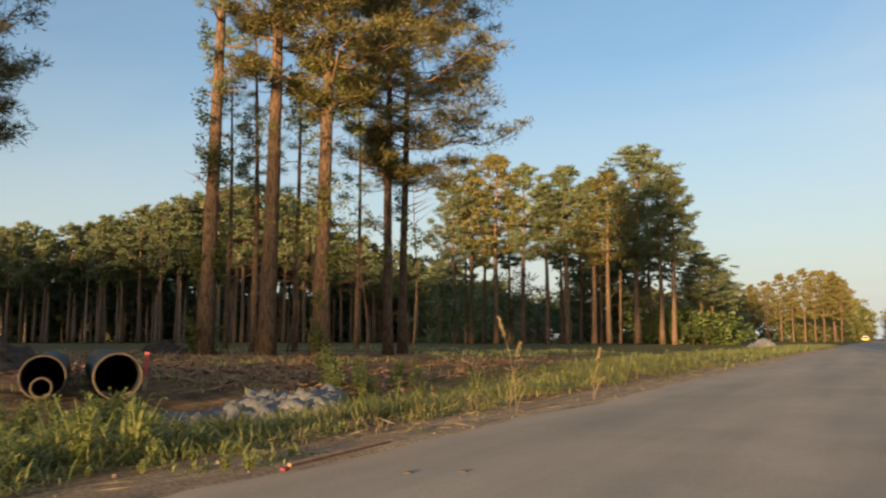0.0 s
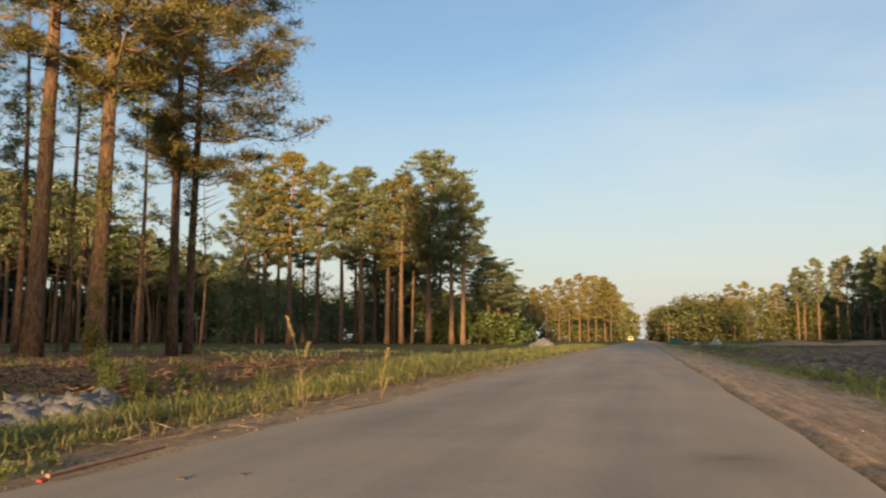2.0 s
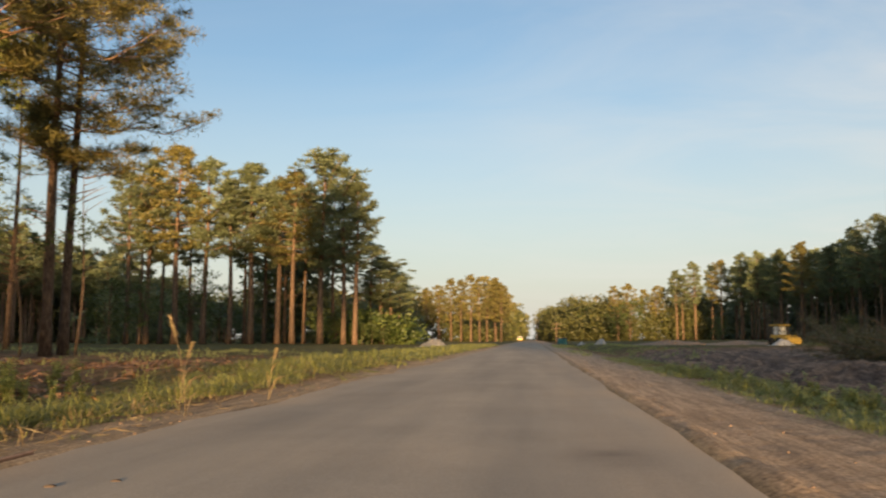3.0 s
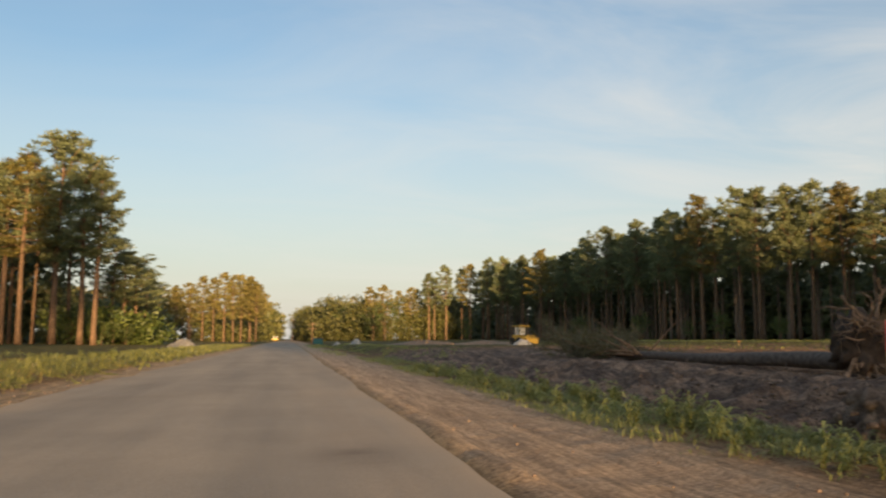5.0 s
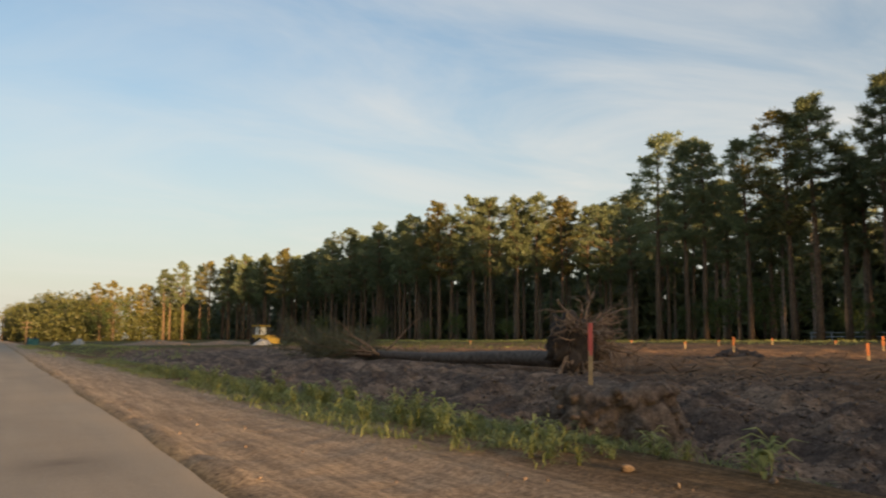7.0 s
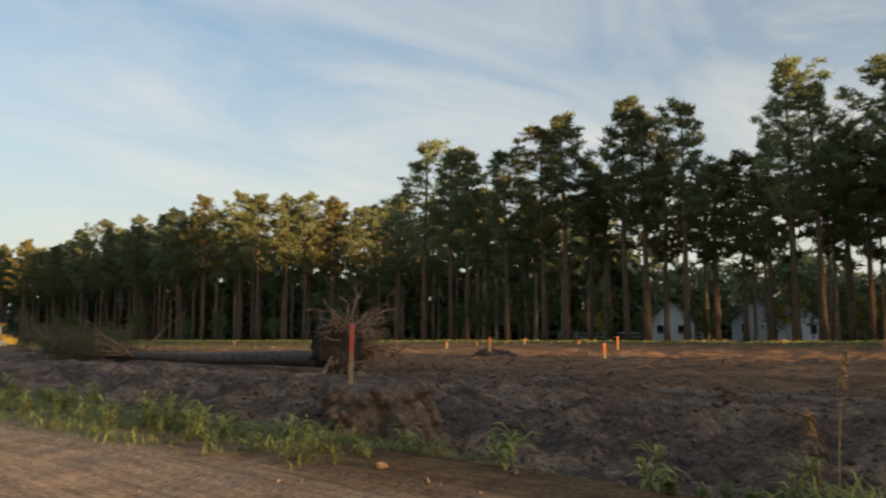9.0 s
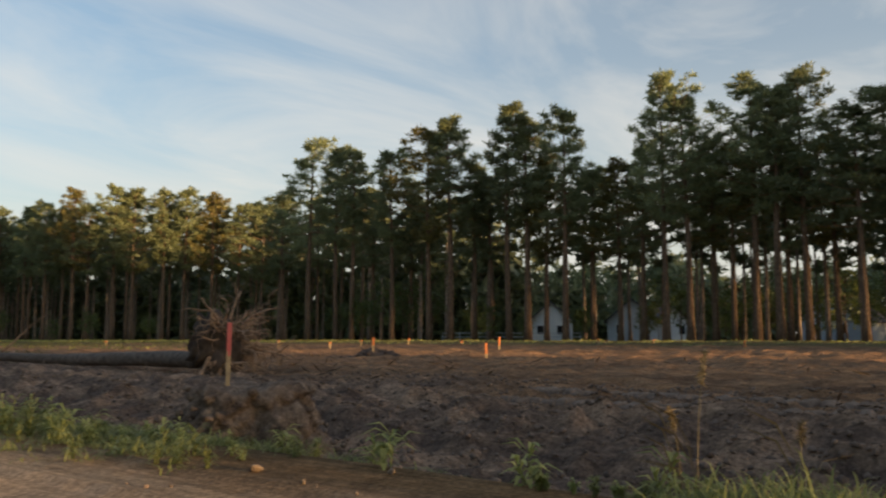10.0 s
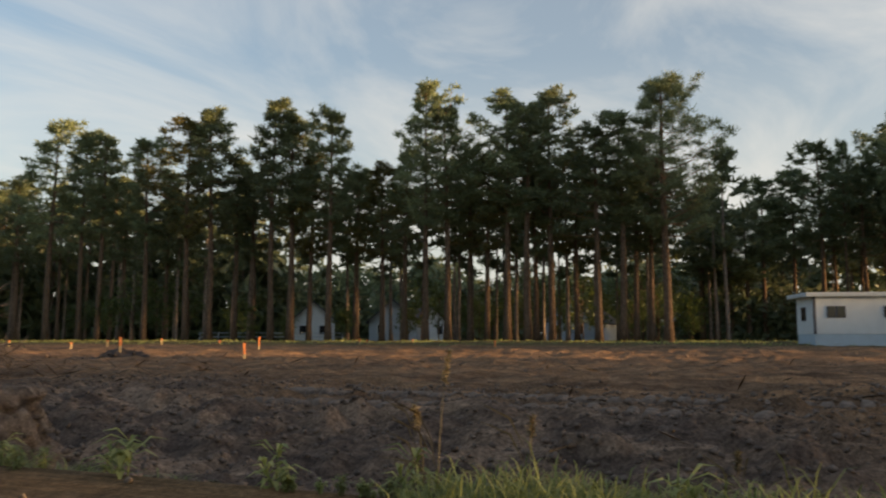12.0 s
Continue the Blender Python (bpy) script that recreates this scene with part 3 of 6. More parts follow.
def leafy(name, label, seed, h=9, r0=0.14, base=0.2, spread=2.6, clumps=60, leaves=22, size=0.78, leaf=(0.30, 0.10), mat=None, group="broadleaf trees"):
    """A broadleaf tree or tall shrub: forked stem, limbs that carry clumps of leaves, uneven outline."""
    g = np.random.default_rng(seed)
    trunk, bough, crown = Heap(), Heap(), Heap()
    k = np.linspace(0, 1, 8)
    mid = np.stack([0.4 * np.sin(k * 3 + g.random() * 6) * k, 0.4 * np.sin(k * 2 + g.random() * 6) * k, h * 0.86 * k - 0.1], 1)
    tube(trunk, mid, r0 * (1 - 0.85 * k), 8, g, 0.05)
    c, r = [], []
    for b in range(clumps):
        s = base + (1 - base) * g.random() ** 0.85
        q = (s - base) / (1 - base)
        reach = spread * (0.35 + 0.75 * math.sin(math.pi * (0.15 + 0.8 * q))) * g.uniform(0.3, 1.1)
        an = g.random() * 6.28
        p0 = np.array([np.interp(s * 0.8, k, mid[:, i]) for i in range(3)])
        p1 = p0 + np.array([math.cos(an) * reach, math.sin(an) * reach, h * 0.10 + 0.3 * reach + g.normal(0, 0.3)])
        if b % 2 == 0:
            tube(bough, [p0, (p0 + p1) / 2 + [0, 0, 0.15], p1], [r0 * 0.28, r0 * 0.16, 0.008], 3)
        c.append(p1); r.append(size * g.uniform(0.6, 1.4))
    sprays(crown, c, np.array(r), leaves, leaf[0], leaf[1], g, 0.2)
    t = thing(name, pose(0, 0, 0), label, "tree", group)
    child("trunk", trunk.mesh("trunk", M_BARK, True), t)
    tagged(child("branching", bough.mesh("branching", M_BARK, True), t), kind="stuff")
    tagged(child("crown", crown.mesh("crown", mat or M_LEAF), t), kind="stuff")
    return t


rnd = np.random.default_rng(11)


def stand(ob, x, y, turn=0.0, scale=1.0, lift=0.0):
    ob.matrix_basis = pose(x, y, ground_z(x, y) + lift, 0, 0, turn) @ Matrix.Diagonal((scale, scale, scale, 1))
    return ob


def plant(proto, x, y, turn, scale, tall=None):
    return copy_thing(proto, pose(x, y, ground_z(x, y), 0, 0, turn) @ Matrix.Diagonal((scale, scale, tall or scale, 1)))


# --- the clump of big pines beside the ditch, each of its own build
near = dict(sides=12, group="big roadside pines")
full = dict(clumps=9, leaves=105, leaf=(0.28, 0.025), stubs=16, mat=M_NEEDLE_SUNLIT, **near)
thin = dict(limbs=22, clumps=4, leaves=70, size=0.40, leaf=(0.22, 0.016), stubs=34, **near)
stand(pine("pine_tree", "big pine with ivy and bare twigs on its dark trunk", 101, 23, 0.34, 0.46, 1.7, lean=(0.5, 0), **thin), *polar(-44.3, 34.8))
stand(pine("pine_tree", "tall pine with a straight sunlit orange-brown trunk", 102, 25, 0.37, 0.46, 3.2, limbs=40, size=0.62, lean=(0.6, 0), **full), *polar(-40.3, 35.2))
stand(pine("pine_tree", "slender dark pine with a thin crown", 103, 20, 0.17, 0.40, 1.6, **thin), *polar(-41.2, 44))
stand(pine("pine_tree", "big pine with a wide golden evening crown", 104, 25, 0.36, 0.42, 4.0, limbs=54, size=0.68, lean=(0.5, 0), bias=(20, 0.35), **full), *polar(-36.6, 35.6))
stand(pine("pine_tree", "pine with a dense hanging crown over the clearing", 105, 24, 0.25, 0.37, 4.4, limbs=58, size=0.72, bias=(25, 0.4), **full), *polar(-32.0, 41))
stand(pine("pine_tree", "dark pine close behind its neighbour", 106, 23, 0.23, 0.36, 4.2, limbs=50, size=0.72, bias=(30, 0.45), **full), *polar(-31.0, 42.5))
for a, d, h, sd in ((-43.0, 50, 19, 111), (-38.4, 47, 20, 112), (-34.2, 52, 18, 113)):
    stand(pine("pine_tree", "slender dark pine with a thin crown", sd, h, 0.16, 0.36, 1.9, **thin), *polar(a, d))
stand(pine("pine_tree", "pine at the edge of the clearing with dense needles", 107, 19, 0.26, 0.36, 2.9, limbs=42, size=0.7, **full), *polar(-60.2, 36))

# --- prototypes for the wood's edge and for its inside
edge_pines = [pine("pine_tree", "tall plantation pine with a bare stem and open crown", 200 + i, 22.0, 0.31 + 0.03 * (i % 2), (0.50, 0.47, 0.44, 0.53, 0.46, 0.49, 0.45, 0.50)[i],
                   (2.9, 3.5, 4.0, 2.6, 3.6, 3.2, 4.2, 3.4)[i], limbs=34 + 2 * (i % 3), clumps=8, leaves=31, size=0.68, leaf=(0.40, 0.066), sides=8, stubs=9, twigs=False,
                   bias=(50 * i, 0.3), mat=M_NEEDLE_SUNLIT if i == 4 else None, group="pines at the wood's edge") for i in range(8)]
light_pines = [pine("pine_tree", "tall plantation pine with a bare stem and open crown", 230 + i, 22.0, 0.30, 0.49, 3.7, limbs=28, clumps=6, leaves=19, size=0.80, leaf=(0.60, 0.115),
                    sides=7, stubs=4, twigs=False, group="pines at the wood's edge") for i in range(4)]
mid_pines = [pine("pine_tree", "tall pine far along the road", 250 + i, 22.0, 0.30, 0.34, 3.8, limbs=28, clumps=6, leaves=15, size=0.9, leaf=(0.7, 0.13), sides=6, stubs=2, twigs=False, mat=M_NEEDLE_SUNLIT,
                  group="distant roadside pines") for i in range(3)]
deep_kinds, shade_kinds = [], []
for i in range(4):
    tr, _, cc, rr, g = pine_meshes(300 + i, 20.5, 0.26, 0.47, 3.5, 18, 5, 1.0, sides=6, stubs=0)
    cr, sparse = Heap(), Heap()
    tufts(cr, cc, rr, 9, 0.95, 0.24, g)
    tall, _, tc, tr_r, g = pine_meshes(320 + i, 20.5, 0.22, 0.56, 3.1, 16, 4, 0.95, sides=6, stubs=0)
    sprays(sparse, tc, tr_r, 5, 1.4, 0.42, g)
    shade_kinds.append([(np.concatenate(h.v), np.concatenate(h.f)) for h in (tall, sparse)])
    deep_kinds.append([(np.concatenate(h.v), np.concatenate(h.f)) for h in (tr, cr)])


class Woods:
    """Rows of pines deep in a wood: trunks and crowns joined into one mass."""
    def __init__(self, label, kinds=None):
        self.label, self.parts, self.kinds = label, (Heap(), Heap()), kinds or deep_kinds

    def tree(self, x, y, s=1.0):
        k, a, s = self.kinds[rnd.integers(4)], rnd.uniform(0, 6.28), s * rnd.uniform(0.9, 1.08)
        rot = np.array([[math.cos(a), -math.sin(a), 0], [math.sin(a), math.cos(a), 0], [0, 0, 1]]) * s
        for hp, (v, f) in zip(self.parts, k):
            hp.add(v @ rot.T + [x, y, ground_z(x, y)], f)

    def done(self):
        w = thing("pine_woods", pose(0, 0, 0), self.label, "woods", kind="stuff")
        for hp, nm, mt in zip(self.parts, ("trunks", "crowns"), (M_BARK_LIFTED, M_FAR_NEEDLE)):
            tagged(child(nm, hp.mesh(nm, mt), w), kind="stuff")


shrubs = [leafy("broadleaf_tree", "young broadleaf tree in green leaf", 400 + i, 7 + 2 * i, 0.10 + 0.02 * i, 0.15, 2.0 + 0.5 * i, group="young broadleaf trees") for i in range(3)]
for i, p in enumerate(edge_pines + shrubs + mid_pines + light_pines):
    stand(p, 74 + 4 * i, -14 - 5 * (i % 3), 37 * i)


def edge(x, y, h, kind=None, wide=1.0):
    """A pine h metres high at the wood's edge."""
    return plant(edge_pines[rnd.integers(8) if kind is None else kind], x, y, rnd.uniform(0, 360), wide * (0.5 + 0.5 * h / 22), h / 22)


def light(x, y, h):
    return plant(light_pines[rnd.integers(4)], x, y, rnd.uniform(0, 360), (0.4 + 0.6 * h / 22) * rnd.uniform(0.93, 1.07), h / 22)


def far_pine(x, y, h):
    return plant(mid_pines[rnd.integers(3)], x, y, rnd.uniform(0, 360), h / 22 * rnd.uniform(0.95, 1.1), h / 22)


def shrub(x, y, s=1.0):
    return plant(shrubs[rnd.integers(3)], x, y, rnd.uniform(0, 360), s * rnd.uniform(0.8, 1.2))


# --- left: free-standing group beyond the clearing (bearing, height, kind)
for a, h, k, w in ((-27.4, 20.0, 1, 0.9), (-26.2, 21.5, 5, 1.0), (-24.4, 23.4, 4, 1.1), (-22.6, 22.2, 1, 1.0), (-20.9, 20.0, 3, 1.0), (-19.5, 22.4, 5, 1.15), (-17.7, 20.4, 0, 1.1),
                   (-16.7, 21.0, 4, 1.0), (-14.8, 23.8, 2, 1.15), (-13.2, 21.8, 6, 0.95), (-12.4, 20.0, 1, 0.9)):
    edge(*polar(a, 104 + rnd.normal(0, 1.2)), h, k, w * 1.12)
for a, d, h in ((-18.6, 112, 20.5), (-15.9, 112, 20.5), (-13.9, 111, 20.5), (-17.2, 118, 20), (-19.9, 114, 20), (-25.3, 110, 20), (-23.5, 112, 20), (-14.9, 121, 20), (-26.6, 114, 18.5)):
    light(*polar(a, d), h)
for a, d, h in ((-10.6, 118, 12.0), (-11.4, 116, 13.5), (-9.9, 122, 11.5), (-9.3, 128, 10.5)):
    edge(*polar(a, d), h, 2, 1.25)
for a, d, s in ((-28.4, 100, 1), (-26.6, 101, 1), (-23.3, 106, 1), (-11.9, 106, 0.55), (-12.8, 107, 0.6), (-11.2, 110, 0.5), (-21.5, 120, 1), (-18.5, 122, 1), (-13.7, 108, 0.6), (-10.4, 113, 0.45)):
    shrub(*polar(a, d), s)

# --- left: long plantation wall, stems in rows, its crest dipping towards the road
wood = Woods("rows of plantation pines in deep shade")
for row in range(5):
    for i in range(36 if row < 3 else 28):
        a = -61 + i * 1.15 + rnd.normal(0, 0.33)
        d = 128 + 0.9 * abs(a + 46) + row * 6.5 + rnd.normal(0, 1.6)
        h = 17.0 + 7.0 * math.exp(-((a + 42.0) / 7.0) ** 2) - 0.35 * max(0, a + 38) - 0.55 * max(0, a + 29)
        if row == 0:
            light(*polar(a, d), h * rnd.uniform(0.94, 1.03))
        else:
            wood.tree(*polar(a, d), h / 21.5)
# --- left: woods that run on along the road
for a, h in ((-8.2, 14.0), (-7.4, 14.5), (-6.6, 15.6), (-5.7, 17.0), (-5.0, 16.5), (-4.3, 17.8), (-3.7, 17.0), (-3.2, 18.0), (-2.6, 16.5), (-2.2, 15.5), (-8.9, 13.5), (-9.6, 13.0)):
    far_pine(*polar(a, 228 + rnd.normal(0, 4)), h)
for i in range(22):
    far_pine(-9.0 - rnd.random() * 6 - 5 * (i % 3 == 2), 245 + i * 13, 18.5)
for i in range(24):
    far_pine(-24 - rnd.random() * 40, 255 + rnd.random() * 50, 15.5)
wood.done()

# --- right: woods along the road far ahead
wood = Woods("pines standing close together beyond the felled field")
for i in range(20):
    shrub(8 + 0.09 * i * 10 + rnd.random() * 5, 440 - i * 10, 1.25)
for a, d, h in ((5.6, 275, 17.5), (6.5, 272, 18.0), (5.9, 290, 16.5), (7.6, 280, 16.5), (8.4, 275, 17), (8.9, 282, 17), (4.4, 320, 16.5), (3.6, 360, 16)):
    far_pine(*polar(a, d), h)
# --- right: the long edge of pines beyond the felled field
for a, d, h, k in ((9.7, 266, 21.3, 3), (10.1, 270, 20.0, 0), (10.9, 262, 23.0, 5), (12.0, 266, 22.5, 3), (12.6, 260, 23.0, 4), (13.8, 246, 23.5, 1), (14.9, 233, 22.8, 0), (16.3, 221, 22.0, 3), (17.5, 205, 21.6, 4),
                   (19.2, 198, 20.0, 1), (20.8, 186, 22.0, 5), (22.0, 176, 22.8, 2), (24.0, 163, 22.4, 1), (25.6, 153, 21.8, 0), (26.7, 147, 21.8, 5), (28.3, 141, 23.0, 4), (30.7, 138, 23.7, 0), (31.9, 136, 22.9, 2),
                   (33.8, 134, 23.0, 3), (35.1, 133, 22.9, 1), (36.9, 131, 21.8, 4), (38.7, 129, 20.4, 5), (40.2, 127, 19.5, 2)):
    edge(*polar(a, d), h, k)
for i in range(34):
    y = 80 + i * 5.4 + rnd.normal(0, 1)
    light(69 + 16 * ramp_to(y, 130, 95) + rnd.normal(0, 1.2) - 8 * ramp_to(y, 170, 260), y, 20.8 + rnd.normal(0, 0.7))
for row in range(4):
    for i in range(24):
        y = 72 + i * 8 + rnd.normal(0, 2)
        wood.tree(75 + 16 * ramp_to(y, 130, 95) + row * 7 + rnd.normal(0, 1.5) - 8 * ramp_to(y, 170, 260), y, 1.0)
for a, s in ((24.3, 0.7), (29.4, 0.75), (33.0, 0.5), (27.4, 0.5), (37.5, 0.6), (20.1, 0.6), (12.2, 0.6)):
    shrub(*polar(a, 62 / math.sin(radians(max(a, 25))) if a > 25 else 145), s)
# near row (bearing, height, kind, breadth)
for a, h, k, w in ((43.4, 23.4, 6, 1.12), (45.3, 22.0, 0, 0.95), (46.4, 21.3, 1, 0.9), (49.2, 20.5, 7, 0.95), (51.8, 21.8, 4, 1.0), (53.3, 22.8, 3, 1.1), (57.4, 22.9, 0, 1.05), (58.7, 21.6, 3, 1.1),
                   (61.3, 21.2, 1, 0.95), (68.1, 22.4, 2, 0.85), (69.6, 20.4, 5, 1.0), (73.8, 21.1, 5, 1.0), (75.2, 20.0, 3, 1.1), (76.9, 21.1, 1, 1.0), (81.7, 18.6, 0, 1.1), (80.1, 17.2, 1, 1.0)):
    edge(*polar(a, 67.5 / math.sin(radians(a)) + rnd.normal(0, 0.6)), h, k, w)
for a, h in ((41.6, 18.5), (47.8, 17.5), (50.5, 17.5), (55.0, 18.5), (56.2, 17.0), (60.0, 17.5), (63.2, 16.5), (65.0, 16.5), (66.6, 17.5), (71.2, 17.5), (72.4, 16.5), (75.8, 17), (78.6, 16.5), (82.6, 16.5), (83.6, 15.5)):
    edge(*polar(a, 71.5 / math.sin(radians(a)) + rnd.normal(0, 1.0)), h)
for row in range(3):
    for i in range(15):
        y = 3 + i * 4.5 + rnd.normal(0, 1.4)
        if row == 0 or y < 31:
            wood.tree(76 + row * 7 + rnd.normal(0, 1.8), y, 0.80)
stand(pine("pine_tree", "broad old pine with a wide hanging crown at the field's end", 240, 20.9, 0.36, 0.40, 4.6, limbs=52, clumps=9, leaves=60, size=0.68, leaf=(0.32, 0.036),
           sides=12, stubs=12, bias=(-70, 0.4), group="pines at the wood's edge"), *polar(84.7, 67.5))
for a, d, h in ((90.8, 92, 16.5), (92.6, 94, 17.6), (94.3, 92, 19.8), (95.1, 96, 18), (96.8, 92, 17.4), (98.0, 94, 19.8), (99.5, 95, 19), (101, 92, 19), (104, 94, 19), (107, 90, 19), (92.0, 104, 16), (96.5, 103, 17)):
    light(*polar(a, d), h)
edge(*polar(95.7, 90), 19.6, 3, 0.5)
for a, h in ((86.9, 14.4), (88.7, 13.0), (87.8, 12.5), (89.8, 13.5)):
    edge(*polar(a, 92), h, 2, 1.2)
for i in range(5):
    wood.tree(76 + rnd.random() * 24, 36 + rnd.random() * 30, 0.82)
for i in range(12):
    wood.tree(*polar(rnd.uniform(47, 100), rnd.uniform(134, 165)), 0.8)
for i in range(8):
    wood.tree(*polar(rnd.uniform(91, 104), rnd.uniform(98, 125)), 0.75)
for a, d in ((50, 92), (47, 93), (45.5, 96), (48.6, 95), (52, 94), (55, 97), (71, 96), (75, 90), (80, 94), (86, 88), (88, 92), (90, 96), (94, 99), (79, 84), (84, 90), (82, 97), (67.8, 90), (70.4, 93), (72.8, 91), (76.2, 95), (78, 91), (83, 88)):
    shrub(*polar(a, d), 0.75)
for a, d in ((66.9, 80), (69, 82), (71.8, 79), (74.5, 83), (77.5, 80), (80, 78), (82.3, 81), (84, 79), (86.2, 80), (62.6, 82), (58.4, 84), (56.2, 84)):
    shrub(*polar(a, d), 0.5)
wood.done()
# --- behind: unseen woods, added to keep the evening sun off the field and clearing, open between the stems over their low scrub
wood = Woods("unseen woods added behind the road and clearing for shade", shade_kinds)
for row in range(3):
    for i in range(24):
        wood.tree(11.0 + i * 5.0 + rnd.normal(0, 1.2), -80 - row * 8 + rnd.normal(0, 2), 1.28)
for i in range(9):
    wood.tree(-51 + i * 6 + rnd.normal(0, 2), -92 + rnd.normal(0, 4), 0.92 if i < 7 else 0.78)
for row in range(3):
    for i in range(18):
        wood.tree(-50 - i * 5.2 + rnd.normal(0, 1.5), 8 - row * 9 - i * 0.5 + rnd.normal(0, 2), 1.0)
for i in range(12):
    wood.tree(-28.5 - i * 1.7 + rnd.normal(0, 0.6), 1 + rnd.normal(0, 2.5) - 0.3 * i, 0.86)
wood.done()


# --- dark mass of far woods behind the rows, one sheet of foliage clumps
def far_woods(points, label, top=17.0, per_metre=8, mat=None, low=1.3, leaf=(2.3, 0.62), count=9, loose=2.5):
    g = np.random.default_rng(77)
    hp, c = Heap(), []
    for (x0, y0), (x1, y1) in zip(points, points[1:]):
        n = int(math.hypot(x1 - x0, y1 - y0) * per_metre)
        w = g.random(n)
        x, y = x0 + (x1 - x0) * w + g.normal(0, loose, n), y0 + (y1 - y0) * w + g.normal(0, loose, n)
        crest = top * (0.82 + 0.45 * vnoise(x, y, 9.0) + 0.25 * vnoise(x, y, 3.0))
        c.append(np.stack([x, y, g.random(n) ** low * crest], 1))
    sprays(hp, np.concatenate(c), 1.9, count, leaf[0], leaf[1], g)
    tagged(new("far_woods", hp.mesh("far_woods", mat or M_FAR_NEEDLE)), label, "woods", kind="stuff")


far_woods([polar(-63, 178), polar(-45, 165), polar(-27, 178)], "dark dense pine woods behind the plantation rows", 16, 13)
far_woods([polar(-34, 176), polar(-27.5, 165), polar(-22, 180), (-32, 190), (-60, 300)], "low dark woods behind the free-standing pines", 13, 9, None, 1.0, (1.4, 0.38), 18)
far_woods([(-62, 315), (-24, 315), (-13, 300), (-11, 360), (-9, 520)], "far pine woods along the road in evening light", 15.5, 7, M_LEAF_FAR, 0.9, (1.5, 0.42), 14)
far_woods([(106, 66), (110, 120), (98, 190), (82, 290), (62, 360)], "dark dense woods behind the pine edge", 18, 10)
far_woods([(7.5, 560), (9.5, 380), (26, 280), (44, 272), (64, 290)], "far green broadleaf woods along the road", 17.0, 8, M_LEAF_FAR, 0.9, (0.95, 0.26), 24)
far_woods([(104, 70), (150, 50), (172, 10), (140, -14), (110, -60)], "low dark trees and scrub behind the houses", 15.5, 9, None, 1.0, (1.5, 0.36), 15)
far_woods([(-24, 236), (-13, 262), (-9.5, 430)], "low sunlit scrub along the road far ahead", 7.5, 9, M_LEAF_FAR, 0.9, (0.9, 0.24), 18, 1.6)
far_woods([(11, 330), (30, 268), (62, 280)], "low green scrub at the field's far end", 9, 9, M_LEAF_FAR, 0.9, (0.9, 0.24), 18, 2.0)
far_woods([polar(-13.6, 110), polar(-9.0, 124)], "dark growth under the low pines", 5, 10, M_LEAF, 0.9, (0.7, 0.2), 26, 1.5)
far_woods([(92, 2), (96, -12), (90, -50)], "dark scrub behind the site office", 7, 7, None, 1.2, (0.8, 0.2), 26)
# scrub and thickets out of view, added only to shape where low sun falls
far_woods([(14.5, -100), (32, -102), (132, -98)], "unseen low scrub added behind the road to dapple the sun", 7.5, 5, None, 1.2, (3.2, 1.0), 8)
far_woods([(14.5, -103), (31, -104)], "unseen tall thicket added behind the road to shade the near field", 17, 6, None, 0.8, (3.2, 1.0), 8)
far_woods([(-46, -22), (-155, -28)], "unseen dense scrub added to shade the plantation", 20, 9, None, 1.2, (3.2, 1.0), 8)
far_woods([polar(-19.4, 128), polar(-13.2, 130)], "dense dark growth behind the free-standing pines", 19, 15, None, 1.0, (0.9, 0.26), 30)
far_woods([polar(-28.5, 128), polar(-23.5, 130)], "dark growth behind the free-standing pines", 9, 8, None, 1.2, (0.9, 0.24), 30)
far_woods([polar(-63, 192), polar(-27, 190)], "dark undergrowth behind the plantation rows", 13, 11, None, 0.9, (2.2, 0.6), 9)
far_woods([polar(50, 150), polar(40, 145), (104, 140), (96, 300)], "dark undergrowth behind the pine edge", 12, 10, None, 0.9, (2.2, 0.6), 9)
far_woods([polar(86, 130), polar(66, 132), polar(47, 136)], "dark undergrowth between the pine stems", 12.5, 11, None, 0.9, (1.5, 0.4), 12)
# more unseen thickets that block the sun from office, stems, clearing and clay heap
far_woods([(49, -103), (63, -104)], "unseen tall thicket added to shade the site office", 17, 7, None, 0.8, (3.2, 1.0), 8, 1.5)
far_woods([(74, -103), (84, -103)], "unseen tall thicket added to shade stems of the pine edge", 17, 7, None, 0.8, (3.2, 1.0), 8, 1.5)
far_woods([(-31, -6), (-47, -9)], "unseen tall thicket added to shade the free-standing pines", 21, 8, None, 0.9, (2.2, 0.7), 9)
far_woods([(-51, -95), (-14, -97)], "unseen scrub added to shade the clearing and big pines' feet", 15, 7, None, 0.9, (3.0, 0.9), 8)
far_woods([(11, -96), (19, -97)], "unseen dense thicket added to shade the ditch and clay heap", 14, 11, None, 0.7, (2.0, 0.7), 12, 0.8)
far_woods([polar(86.0, 104), polar(92, 100)], "dark low trees between the pines and the site office", 13, 13, None, 1.1, (0.9, 0.23), 30)


